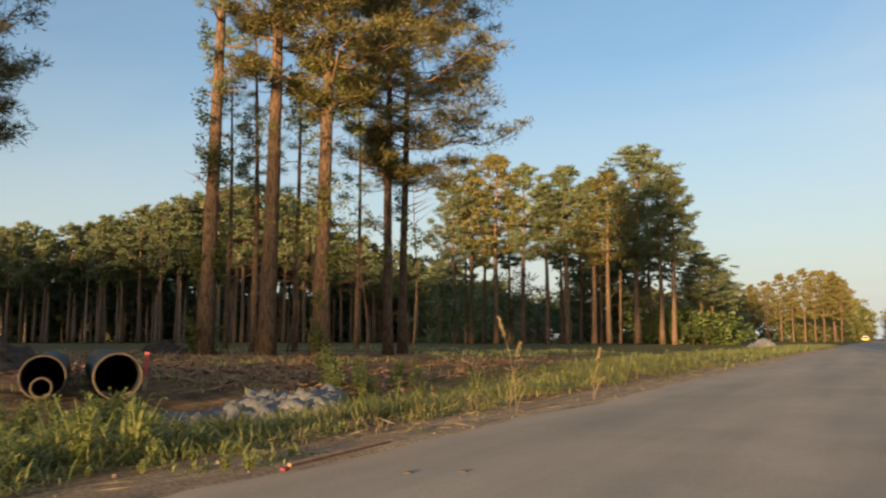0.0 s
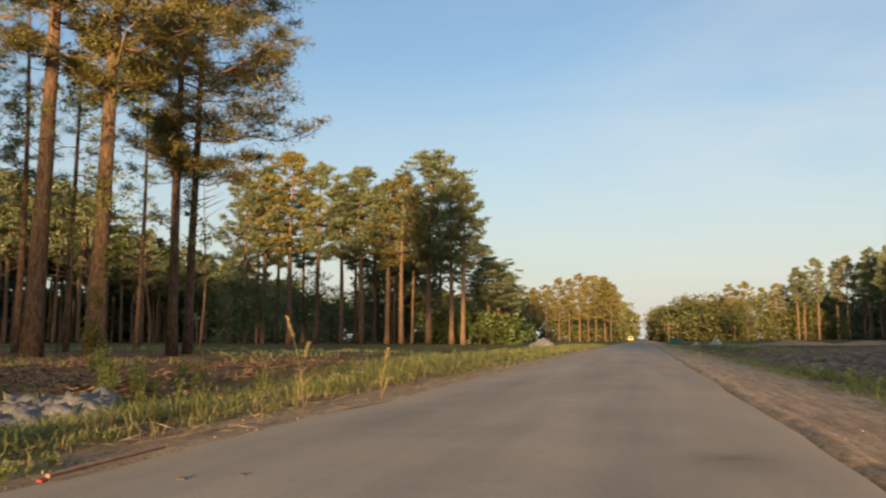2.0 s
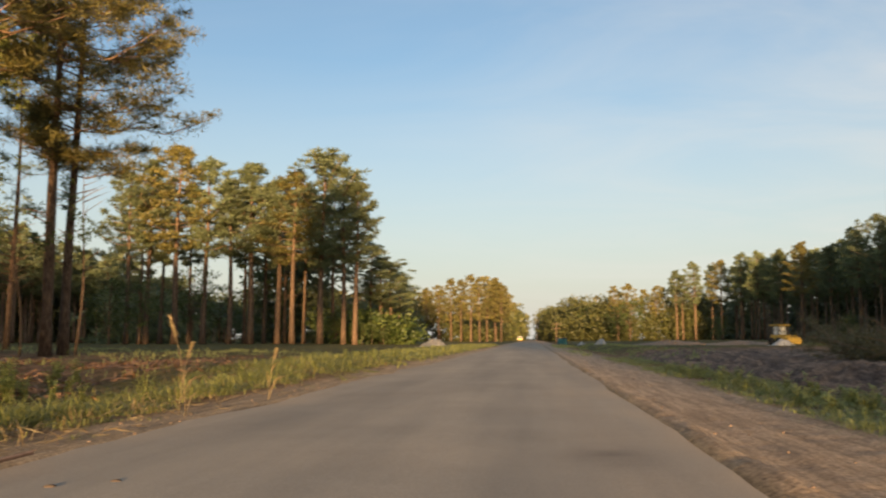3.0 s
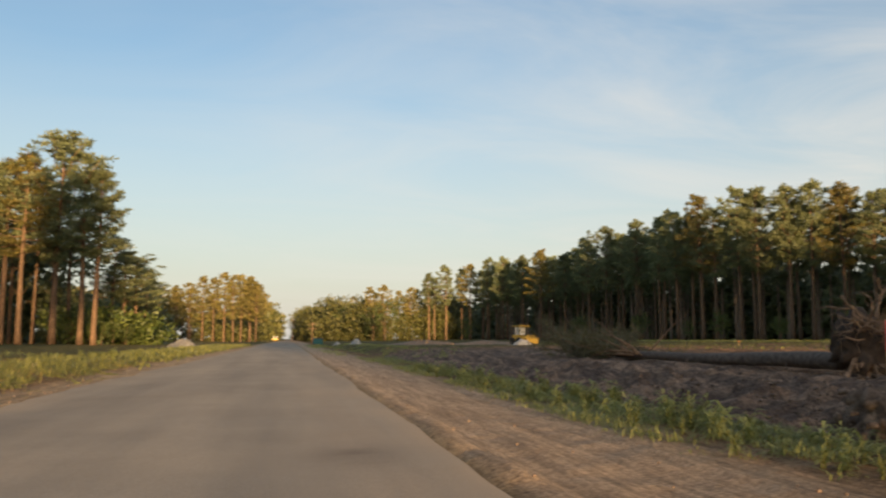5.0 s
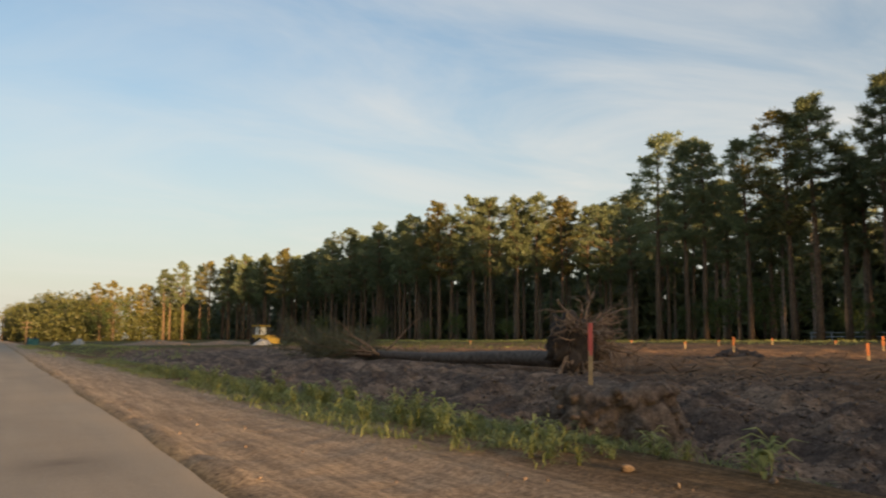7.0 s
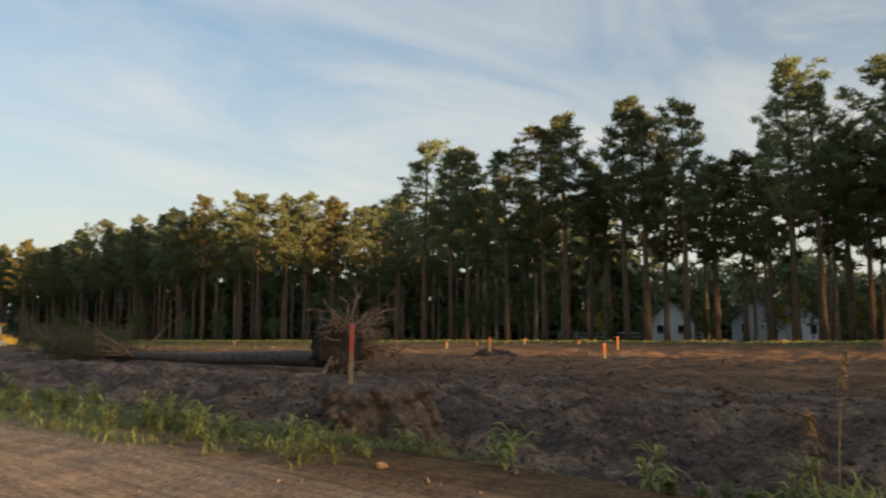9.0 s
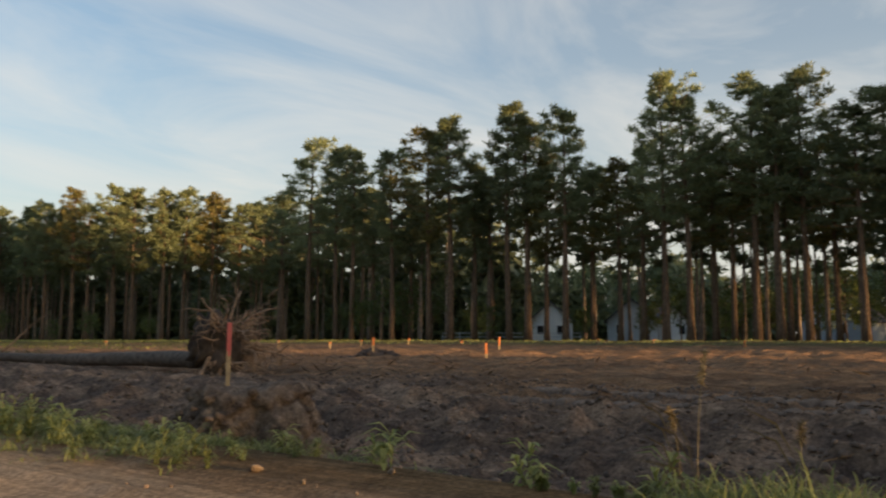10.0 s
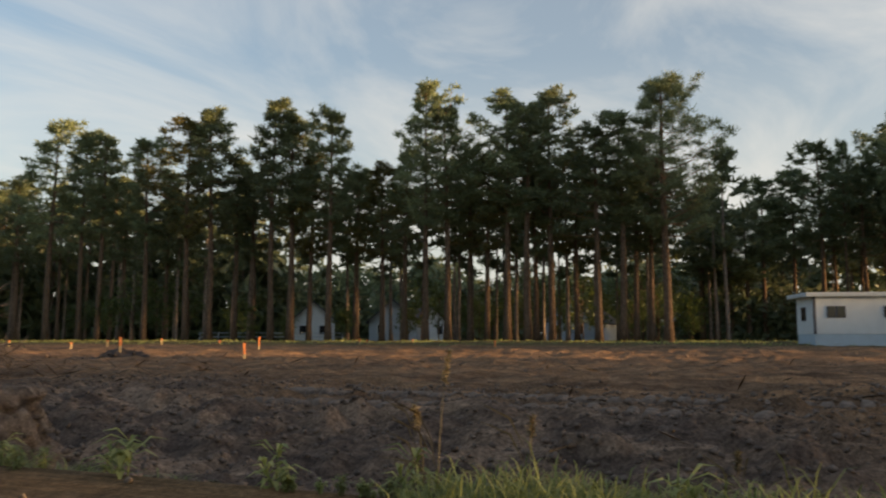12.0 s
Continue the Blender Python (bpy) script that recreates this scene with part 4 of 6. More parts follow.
# ---------------------------------------------------------------- climbing plants on the big pines
def ivy(tree, seed, r, z0, z1, count, out=0.35, mat=None, label="green climbing leaves on the trunk"):
    g = np.random.default_rng(seed)
    hp = Heap()
    n = max(4, count // 12)
    pick = g.integers(0, n, count)
    z = g.uniform(z0, z1, n)[pick] + g.normal(0, 0.35, count)
    a = (g.random(n) * 6.28)[pick] + g.normal(0, 0.35, count)
    d = r + np.abs(g.normal(0, out, n))[pick] + np.abs(g.normal(0, 0.25 * out + 0.04, count))
    sprays(hp, np.stack([np.cos(a) * d, np.sin(a) * d, z], 1), 0.30, 16, 0.12, 0.045, g, 0.2)
    tagged(child("climber", hp.mesh("climber", mat or M_LEAF), tree, label), kind="stuff")


big = [o for o in scene.objects if o.get("group") == "big roadside pines"]
big.sort(key=lambda o: math.atan2(o.location.x, o.location.y))
big = [o for o in big if abs(math.hypot(o.location.x, o.location.y) - 49.5) > 3]
# order by bearing: edge pine, ivy pine, slender, straight, wide, hanging, dark
ivy(big[1], 1, 0.36, 0.2, 4.8, 150, 0.13, M_IVY)
ivy(big[1], 2, 0.3, 7.0, 13.5, 110, 0.18)
ivy(big[2], 3, 0.2, 6.5, 14.0, 110, 0.6)
ivy(big[4], 4, 0.35, 4.5, 13.5, 360, 0.9, M_IVY)
ivy(big[4], 6, 0.35, 0.3, 4.5, 50, 0.12, M_IVY)
ivy(big[5], 5, 0.3, 5.0, 9.0, 60, 0.8)


def snag(a, d, h, r, seed, label, lean):
    g = np.random.default_rng(seed)
    hp, tw = Heap(), Heap()
    k = np.linspace(0, 1, 9)
    path = np.stack([lean * k + 0.12 * np.sin(5 * k), 0.1 * np.sin(4 * k), h * k - 0.1], 1)
    tube(hp, path, r * (1 - 0.8 * k), 7, g, 0.05)
    for _ in range(9):
        s = g.uniform(0.4, 0.98)
        p = np.array([np.interp(s, k, path[:, i]) for i in range(3)])
        an, ln = g.random() * 6.28, g.uniform(0.5, 1.5)
        e = p + np.array([math.cos(an) * ln, math.sin(an) * ln, ln * 0.5])
        tube(tw, [p, (p + e) / 2, e], [r * 0.3, r * 0.2, 0.006], 4)
    t = thing("bare_sapling", pose(0, 0, 0), label, "tree", "bare saplings")
    child("trunk", hp.mesh("trunk", M_STICK, True), t)
    tagged(child("branching", tw.mesh("branching", M_STICK, True), t), kind="stuff")
    stand(t, *polar(a, d))


snag(-37.3, 37, 8.0, 0.09, 1, "pale thin dead sapling beside the big pines", -0.2)
snag(-33.4, 40, 6.5, 0.06, 2, "leaning bare sapling beside the big pines", -0.8)
snag(-30.3, 42, 9.0, 0.07, 3, "thin bare sapling beside the big pines", 0.2)
snag(-38.9, 39, 6.0, 0.05, 4, "crooked bare sapling beside the big pines", 0.5)


# ---------------------------------------------------------------- grass and weeds
def blades(name, x, y, h, per, spread, width, mat, label, seed, z=None, lean=0.45):
    """Tufts of grass at (x, y): per arched blades in each."""
    g = np.random.default_rng(seed)
    n = len(x)
    bx = np.repeat(x, per) + g.normal(0, spread, n * per)
    by = np.repeat(y, per) + g.normal(0, spread, n * per)
    bz = height(bx, by) - 0.02
    hh = np.repeat(h, per) * g.uniform(0.45, 1.15, n * per)
    a = g.random(n * per) * 6.28
    out = hh * lean * (0.30 + 0.75 * np.abs(g.normal(0, 1, n * per)))
    dx, dy = np.cos(a), np.sin(a)
    sx, sy = -dy * width / 2, dx * width / 2
    base = np.stack([bx, by, bz], 1)
    side = np.stack([sx, sy, sx * 0], 1) * g.uniform(0.6, 1.4, n * per)[:, None]
    k = np.clip(out / hh, 0, 1.6)
    def along(s, w):
        return base + np.stack([dx * out * s, dy * out * s, hh * w], 1)
    low, mid, tip = along(0.22, 0.46 - 0.06 * k), along(0.64, 0.78 - 0.24 * k), along(1.15, 0.98 - 0.60 * k)
    v = np.stack([base - side * 0.7, base + side * 0.7, low - side, low + side, mid - side * 0.8, mid + side * 0.8, tip], 1).reshape(-1, 3)
    b = np.arange(n * per)[:, None] * 7
    f = np.concatenate([b + [0, 1, 3], b + [0, 3, 2], b + [2, 3, 5], b + [2, 5, 4], b + [4, 5, 6]])
    tagged(new(name, mesh_from(name, v, f, mat)), label, "grass", kind="stuff")


def scatter(n, x0, x1, y0, y1, seed, scale=1.2, keep=0.0, power=1.0):
    """Random places, thicker where slow noise is high."""
    g = np.random.default_rng(seed)
    x, y = g.uniform(x0, x1, n), y0 + (y1 - y0) * g.random(n) ** power
    w = vnoise(x, y, scale) + 0.5 * vnoise(x, y, scale * 0.35) > keep
    return x[w], y[w], g


x, y, g = scatter(3300, -9.8, -5.0, 2.0, 30, 21, 0.9, -0.06, 1.3)
keep = -x > 5.25 + 0.5 * vnoise(x, y, 1.4) + 0.3 * vnoise(x, y, 0.5)
x, y = x[keep], y[keep]
blades("verge_grass", x, y, g.uniform(0.24, 0.58, len(x)) * (0.40 + 0.70 * ramp_to(-x, 5.1, 6.4)) * (1 - 0.45 * ramp_to(-x, 7.0, 8.5)), 18, 0.12, 0.011, M_GRASS, "long yellow-green grass on the road verge", 22, lean=1.25)
x, y, g = scatter(1300, -10.8, -5.8, 2.0, 14, 31, 0.9, 0.0, 1.2)
blades("tall_weeds", x, y, g.uniform(0.28, 0.65, len(x)) * (1 - 0.55 * ramp_to(y, 6.5, 9)), 11, 0.09, 0.022, M_GRASS, "tall rank grass and weeds below the verge", 32, lean=1.25)
x, y, g = scatter(2600, -9.8, -5.2, 28, 120, 41, 2.5, -0.22, 1.3)
blades("verge_grass", x, y, g.uniform(0.18, 0.42, len(x)), 9, 0.30, 0.026, M_GRASS, "sunlit long grass along the distant verge", 42, lean=1.2)
x, y, g = scatter(700, -5.9, -4.5, 2.0, 26, 45, 0.8, 0.16, 1.3)
blades("verge_grass", x, y, g.uniform(0.05, 0.14, len(x)), 18, 0.08, 0.010, M_GRASS, "low patches of grass creeping onto the dirt edge", 46, lean=1.2)
x, y, g = scatter(800, -11.0, -5.0, 2.0, 30, 51, 1.1, 0.0, 1.3)
blades("dry_grass", x, y, g.uniform(0.12, 0.42, len(x)), 9, 0.12, 0.010, M_STRAW, "dry straw-coloured grass among the green", 52, lean=1.0)
x, y, g = scatter(2000, -34, -11, 9, 52, 61, 2.2, 0.12)
blades("clearing_grass", x, y, g.uniform(0.12, 0.35, len(x)), 8, 0.25, 0.022, M_GRASS_DARK, "patchy low green growth under the big pines", 62)
# right-hand strip between shoulder and ditch
x, y, g = scatter(3200, 3.6, 5.6, 3.0, 45, 71, 0.6, 0.02, 1.5)
keep = (x > 3.6 + 0.42 * np.maximum(0, 6.8 - y) + 0.3 * vnoise(x, y, 0.8)) & (y > 5.6)
x, y = x[keep], y[keep]
blades("strip_grass", x, y, g.uniform(0.08, 0.26, len(x)), 12, 0.10, 0.011, M_GRASS_DARK, "low green grass strip between shoulder and ditch", 72, lean=1.35)
x, y, g = scatter(1300, 4.45, 5.6, -4.0, 2.0, 81, 0.5, -0.16)
blades("strip_grass", x, y, g.uniform(0.08, 0.42, len(x)), 15, 0.09, 0.010, M_GRASS_DARK, "thick green grass at the ditch edge", 82, lean=0.9)
x, y, g = scatter(60, 4.9, 5.8, -3.2, 1.6, 83, 0.6, -0.3)
blades("tall_weeds", x, y, g.uniform(0.3, 0.62, len(x)), 4, 0.05, 0.016, M_GRASS, "tall pale grass blades at the ditch edge", 84, lean=0.5)
x, y, g = scatter(700, 4.8, 6.6, 4.5, 10, 91, 0.5, 0.08)
blades("strip_grass", x, y, g.uniform(0.10, 0.24, len(x)), 13, 0.08, 0.010, M_GRASS_DARK, "green grass round the spoil heap", 92, lean=1.35)
x, y = MOUND[0] - 0.42 + g.normal(0, 0.18, 26), MOUND[1] + 0.1 + g.normal(0, 0.16, 26)
blades("strip_grass", x, y, g.uniform(0.05, 0.14, 26), 12, 0.06, 0.010, M_GRASS_DARK, "tuft of grass on top of the clay heap", 94, lean=1.3)
x, y, g = scatter(1500, 50, 66, -20, 150, 95, 4.0, -0.3)
blades("field_grass", x, y, g.uniform(0.12, 0.30, len(x)), 9, 0.8, 0.035, M_GRASS_DARK, "green grass strip along the far side of the field", 96)
x, y, g = scatter(1500, 27, 58, 44, 120, 93, 5.0, 0.0)
blades("field_grass", x, y, g.uniform(0.15, 0.38, len(x)), 7, 0.7, 0.05, M_GRASS, "low yellow-green grass on the far part of the field", 94, lean=0.9)
x, y, g = scatter(900, 2.6, 12, 45, 140, 97, 3.0, -0.05)
blades("strip_grass", x, y, g.uniform(0.15, 0.35, len(x)), 11, 0.3, 0.03, M_GRASS_DARK, "grass strip along the road's far right edge", 98)


def weed(name, seed, h, stems, leaf, mat, label, category="plant", group="weeds"):
    """A leafy weed: a few stems with pairs of pointed, folded leaves."""
    g = np.random.default_rng(seed)
    st, lf = Heap(), Heap()
    for s in range(stems):
        a, tilt = g.random() * 6.28, g.uniform(0.05, 0.45)
        u = np.linspace(0, 1, 5)
        hh = h * g.uniform(0.6, 1.1)
        path = np.stack([np.cos(a) * tilt * hh * u ** 1.4, np.sin(a) * tilt * hh * u ** 1.4, hh * u - 0.03], 1) + np.array([g.normal(0, 0.03), g.normal(0, 0.03), 0])
        tube(st, path, 0.006 * (1 - 0.7 * u) + 0.0015, 4)
        for j in range(9):
            w = g.uniform(0.12, 1.0)
            p = np.array([np.interp(w, u, path[:, i]) for i in range(3)])
            b = g.random() * 6.28
            ln = leaf[0] * g.uniform(0.6, 1.25)
            d = np.array([math.cos(b), math.sin(b), g.uniform(0.1, 0.9)]); d /= np.linalg.norm(d)
            sd = np.cross(d, [0, 0, 1]); sd = sd / (np.linalg.norm(sd) + 1e-6) * leaf[1] * g.uniform(0.7, 1.2)
            m = p + d * ln * 0.5 + [0, 0, 0.02]
            tip = p + d * ln - np.array([0, 0, 0.28 * ln])
            up = np.array([0, 0, 0.25 * leaf[1]])
            lf.add([p, m - sd + up, m - up * 0.3, m + sd + up, tip], [(0, 1, 2), (0, 2, 3), (1, 4, 2), (2, 4, 3)])
    t = thing(name, pose(0, 0, 0), label, category, group)
    tagged(child("stem_tuft", st.mesh("stem_tuft", M_GRASS_DARK), t), kind="stuff")
    tagged(child("foliage", lf.mesh("foliage", mat), t), kind="stuff")
    return t


weeds = [weed("weed", 500 + i, 0.55 + 0.12 * i, 7 + i, (0.16, 0.035), M_WEED, "leafy yellow-green weed in the verge grass", group="verge weeds") for i in range(3)]
for i, w in enumerate(weeds):
    stand(w, *polar(-55 + 2 * i, 9.0 + i), 0, 0.8)
for i in range(200):
    if i >= 120:
        x, y = polar(rnd.uniform(-59, -46), rnd.uniform(8.0, 13.0))
    elif i < 70:
        x, y = -5.6 - rnd.random() * 4.0, 2.6 + rnd.random() ** 1.2 * 6.5
    elif i < 95:
        x, y = polar(rnd.uniform(-37, -28.5), rnd.uniform(19, 25))
    else:
        x, y = -5.4 - rnd.random() * 3, 12 + rnd.random() * 30
    plant(weeds[i % 3], x, y, rnd.uniform(0, 360), rnd.uniform(0.5, 0.95) * (1.7 if 70 <= i < 95 else 1) * (0.6 if i < 70 and math.atan2(-x, y) < 0.8 else 1))
for i in range(46):
    plant(weeds[i % 3], *polar(rnd.uniform(-59, -47.5), rnd.uniform(12.6, 15.4)), rnd.uniform(0, 360), rnd.uniform(0.75, 1.1))
maize = [weed("broad_bladed_weed", 520 + i, 0.30, 3, (0.26, 0.026), M_GRASS_DARK, "young broad-bladed green plant at the ditch edge", group="ditch-edge plants") for i in range(2)]
for (x, y), s in zip(((5.15, 4.5), (4.55, 8.4), (4.75, 8.0), (4.3, 8.9), (4.9, 7.0), (5.2, 3.2), (4.2, 10.6), (5.3, 5.8), (5.6, 5.0), (4.6, 6.2), (4.1, 12.5), (5.0, 9.4)),
                     (1.1, 1.1, 0.9, 0.9, 0.8, 0.9, 0.9, 0.8, 0.9, 0.8, 0.9, 0.8)):
    plant(maize[int(x * 10) % 2], x, y, rnd.uniform(0, 360), s)
stand(maize[0], 5.25, 2.2, 40)
stand(maize[1], 5.1, 0.4, 140)
broad = [weed("broad_leaved_weed", 540 + i, 0.30 + 0.06 * i, 9, (0.12, 0.030), M_GRASS_DARK, "yellow-green broad-leaved weed in the long grass", group="broad-leaved weeds") for i in range(3)]
lance = [weed("lance_leaved_weed", 550 + i, 0.26 + 0.05 * i, 5, (0.17, 0.017), M_GRASS_DARK, "green weed with long narrow leaves beside the shoulder", group="shoulder weeds") for i in range(3)]
for i, w in enumerate(broad):
    stand(w, 5.0 + 0.2 * i, 3.0 - 1.1 * i, 50 * i, 0.55)
for i, w in enumerate(lance):
    stand(w, 4.3 + 0.1 * i, 7.9 + 0.8 * i, 70 * i)
for i in range(34):
    plant(broad[i % 3], 4.75 + rnd.random() * 0.8, -3.4 + rnd.random() * 5.9, rnd.uniform(0, 360), rnd.uniform(0.3, 0.65))
for y, s in ((2.75, 0.62), (2.45, 0.7), (2.95, 0.5), (2.2, 0.55), (2.6, 0.6), (1.55, 0.6)):
    plant(broad[int(y * 10) % 3], 4.95 + 0.12 * s, y, 90 * y, s)
for i in range(64):
    plant(broad[i % 3], *polar(rnd.uniform(-60, -38), rnd.uniform(6.8, 11)), rnd.uniform(0, 360), rnd.uniform(0.5, 0.95))
for i in range(90):
    y = 5.4 + rnd.random() ** 1.4 * 22
    plant(lance[i % 3], 3.9 + rnd.random() * 1.2 + 0.15 * max(0, 7 - y), y, rnd.uniform(0, 360), rnd.uniform(0.6, 1.15) * (0.6 if y < 9 else 1))


def seed_stalk(a, d, h, lean, seed, label):
    g = np.random.default_rng(seed)
    st, hd = Heap(), Heap()
    u = np.linspace(0, 1, 8)
    path = np.stack([lean * u ** 2, 0.1 * lean * u, h * u], 1)
    tube(st, path, 0.0048 * (1 - 0.5 * u), 4)
    c = np.stack([np.interp(np.linspace(0.8, 1, 14), u, path[:, i]) for i in range(3)], 1)
    sprays(hd, c, 0.016, 8, 0.06, 0.005, g)
    for j in range(4):
        b = g.random() * 6.28
        q = np.array([np.cos(b), np.sin(b), 0])
        st.add([[0, 0, 0.1 * j], q * 0.12 + [0, 0, 0.25 + 0.1 * j], q * 0.35 + [0, 0, 0.3 + 0.12 * j], q * 0.12 + [0.012, 0.012, 0.24 + 0.1 * j]], [(0, 1, 3), (1, 2, 3)])
    t = thing("seed_stalk", pose(0, 0, 0), label, "grass", "seeding grass stalks")
    child("stalk", st.mesh("stalk", M_STRAW), t)
    child("seed_head", hd.mesh("seed_head", M_STRAW), t)
    stand(t, *polar(a, d))


seed_stalk(-23.2, 11.5, 1.30, -0.25, 1, "tall dry grass stalk with a seed head on the verge")
seed_stalk(-18.0, 14.0, 0.85, 0.12, 2, "dry grass stalk with a seed head on the verge")
seed_stalk(-23.6, 11.8, 0.95, 0.15, 3, "dry grass stalk with a seed head on the verge")
seed_stalk(69.0, 5.3, 0.92, 0.26, 4, "arching seed stalk at the ditch edge")
seed_stalk(68.0, 5.5, 0.60, -0.2, 5, "short seed stalk at the ditch edge")
seed_stalk(75.0, 5.4, 0.55, 0.1, 6, "short seed stalk at the ditch edge")
seed_stalk(88.0, 5.6, 0.55, 0.1, 7, "short seed stalk at the ditch edge")


# ---------------------------------------------------------------- lumps: clods, stones, heaps
def lump(seed, rough=0.25, sub=2, flat=0.7, cut=(0.42, 0.8)):
    """Vertices and triangles of a broken, uneven stone of about unit radius."""
    bm = bmesh.new()
    bmesh.ops.create_icosphere(bm, subdivisions=sub, radius=1)
    g = np.random.default_rng(seed)
    cuts = g.normal(size=(10, 3)); cuts /= np.linalg.norm(cuts, axis=1)[:, None]
    v = np.array([p.co[:] for p in bm.verts])
    f = np.array([[q.index for q in t.verts] for t in bm.faces])
    bm.free()
    for c in cuts:
        d = v @ c
        lim = g.uniform(*cut)
        v = v - np.outer(np.maximum(d - lim, 0) * 0.9, c)
    v = v * (1 + g.normal(0, rough * 0.2, len(v)))[:, None]
    return v * [1, g.uniform(0.7, 1.0), flat], f


kinds = [lump(600 + i, 0.35, 1) for i in range(6)]


def litter(name, x, y, size, mat, label, category, seed, sink=0.25):
    g = np.random.default_rng(seed)
    hp = Heap()
    zz = height(x, y)
    for i in range(len(x)):
        v, f = kinds[g.integers(6)]
        a = g.random() * 6.28
        c, s = math.cos(a), math.sin(a)
        hp.add((v @ np.array([[c, -s, 0], [s, c, 0], [0, 0, 1]]).T) * size[i] + [x[i], y[i], zz[i] + size[i] * (0.7 - sink) * 0.5], f)
    tagged(new(name, hp.mesh(name, mat)), label, category, kind="stuff")


g = np.random.default_rng(700)
n = 6000
x, y = 5.5 + g.random(n) ** 1.5 * 9, -5 + g.random(n) ** 1.1 * 26
w = (np.abs(x - 10.5) > 0.42) & (np.abs(x - 12.2) > 0.42)
x, y, n = x[w], y[w], int(w.sum())
litter("earth_clods", x, y, 0.014 + 0.065 * g.random(n) ** 3, M_EARTH, "dark broken clods of turned earth", "soil", 701)
n = 1300
x, y = 5.9 + g.random(n) * 26, -8 + g.random(n) * 40
litter("earth_clods", x, y, 0.012 + 0.06 * g.random(n) ** 4, M_EARTH, "dry brown clods on the bare field", "soil", 702)
n = 1500
x, y = 17 + g.random(n) * 32, -14 + g.random(n) * 62
w = vnoise(x * 0.9, y * 0.25, 1.0) > 0.08
litter("earth_clods", x[w], y[w], 0.02 + 0.07 * g.random(w.sum()) ** 3, M_EARTH, "ridges of broken clods across the bare field", "soil", 703)
clay = Heap()
jags = [lump(650 + i, 0.8, 1, 0.75) for i in range(8)]
th, lev = np.linspace(0, 2 * np.pi, 110, endpoint=False), np.linspace(0, 1, 34)
TH, LV = np.meshgrid(th, lev, indexing="ij")
CX, CY = np.cos(TH), np.sin(TH)
ARC = TH * 1.9
rim = 0.80 + 0.20 * vnoise(CX * 2.2 + 7, CY * 2.2, 1.0) - 0.34 * np.abs(vnoise(ARC, LV * 2.6 + 0.3 * ARC, 1.0)) - 0.26 * np.abs(vnoise(ARC * 2.6, LV * 6.5, 1.0)) + 0.10 * vnoise(ARC * 6, LV * 14, 1.0)
rim = rim * (1.22 - 0.30 * LV) - 0.10 * np.exp(-((LV - 0.74) / 0.05) ** 2) * (0.6 + vnoise(CX * 3, CY * 3 + 4, 1.0))
rim = rim * np.sqrt(np.clip(1 - ((LV - 0.84) / 0.16) * (LV > 0.84), 0, 1)) ** 0.8
MX, MY = MOUND[0] + rim * CX, MOUND[1] + rim * CY
MZ = -0.42 + 0.85 * np.minimum(1, LV / 0.86) + 0.05 * (LV > 0.86) + 0.18 * vnoise(MX, MY, 0.40) * ramp_to(LV, 0.4, 0.8) + 0.12 * vnoise(MX * 1.3, MY + LV, 0.14)
nl = len(lev)
ii, jj = np.meshgrid(np.arange(len(th)), np.arange(nl - 1), indexing="ij")
q, qn = (ii * nl + jj).ravel(), (((ii + 1) % len(th)) * nl + jj).ravel()
clay.add(np.stack([MX, MY, MZ], -1), np.concatenate([np.stack([q, qn, qn + 1], 1), np.stack([q, qn + 1, q + 1], 1)]))
for i in range(240):
    a = radians(g.uniform(150, 350))
    far = g.random() ** 1.5
    px, py = MOUND[0] + (0.68 + 0.55 * far) * math.cos(a), MOUND[1] + (0.68 + 0.55 * far) * math.sin(a)
    pz = -0.30 + 0.62 * (1 - far) * g.random() if far < 0.35 else ground_z(px, py)
    if i < 46:
        px, py = MOUND[0] + g.normal(0.12, 0.28), MOUND[1] + g.normal(0, 0.25)
        pz = 0.42
    v, f = jags[i % 8]
    sz, an = 0.015 + 0.075 * g.random() ** 2.2, g.random() * 6.28
    rot = np.array([[math.cos(an), -math.sin(an), 0], [math.sin(an), math.cos(an), 0], [0, 0, 1]])
    clay.add(v @ rot.T * sz * [1.25, 1, 0.9] + [px, py, pz + 0.2 * sz], f)
tagged(new("clay_heap", clay.mesh("clay_heap", M_CLAY)), "crumbling heap of brown clay under the marker stake", "heap", kind="stuff")
n = 170
x, y = 1.7 + g.random(n) ** 0.8 * 2.6, 1.5 + g.random(n) ** 1.3 * 24
litter("shoulder_gravel", x, y, 0.006 + 0.02 * g.random(n) ** 3, M_EARTH, "loose crumbs of sand and gravel on the shoulder", "gravel", 704)
n = 260
x, y = -4.2 - g.random(n) ** 1.2 * 1.1, 2.5 + g.random(n) ** 1.3 * 22
litter("shoulder_gravel", x, y, 0.006 + 0.028 * g.random(n) ** 3, M_EARTH, "loose crumbs of earth along the verge edge", "gravel", 705)


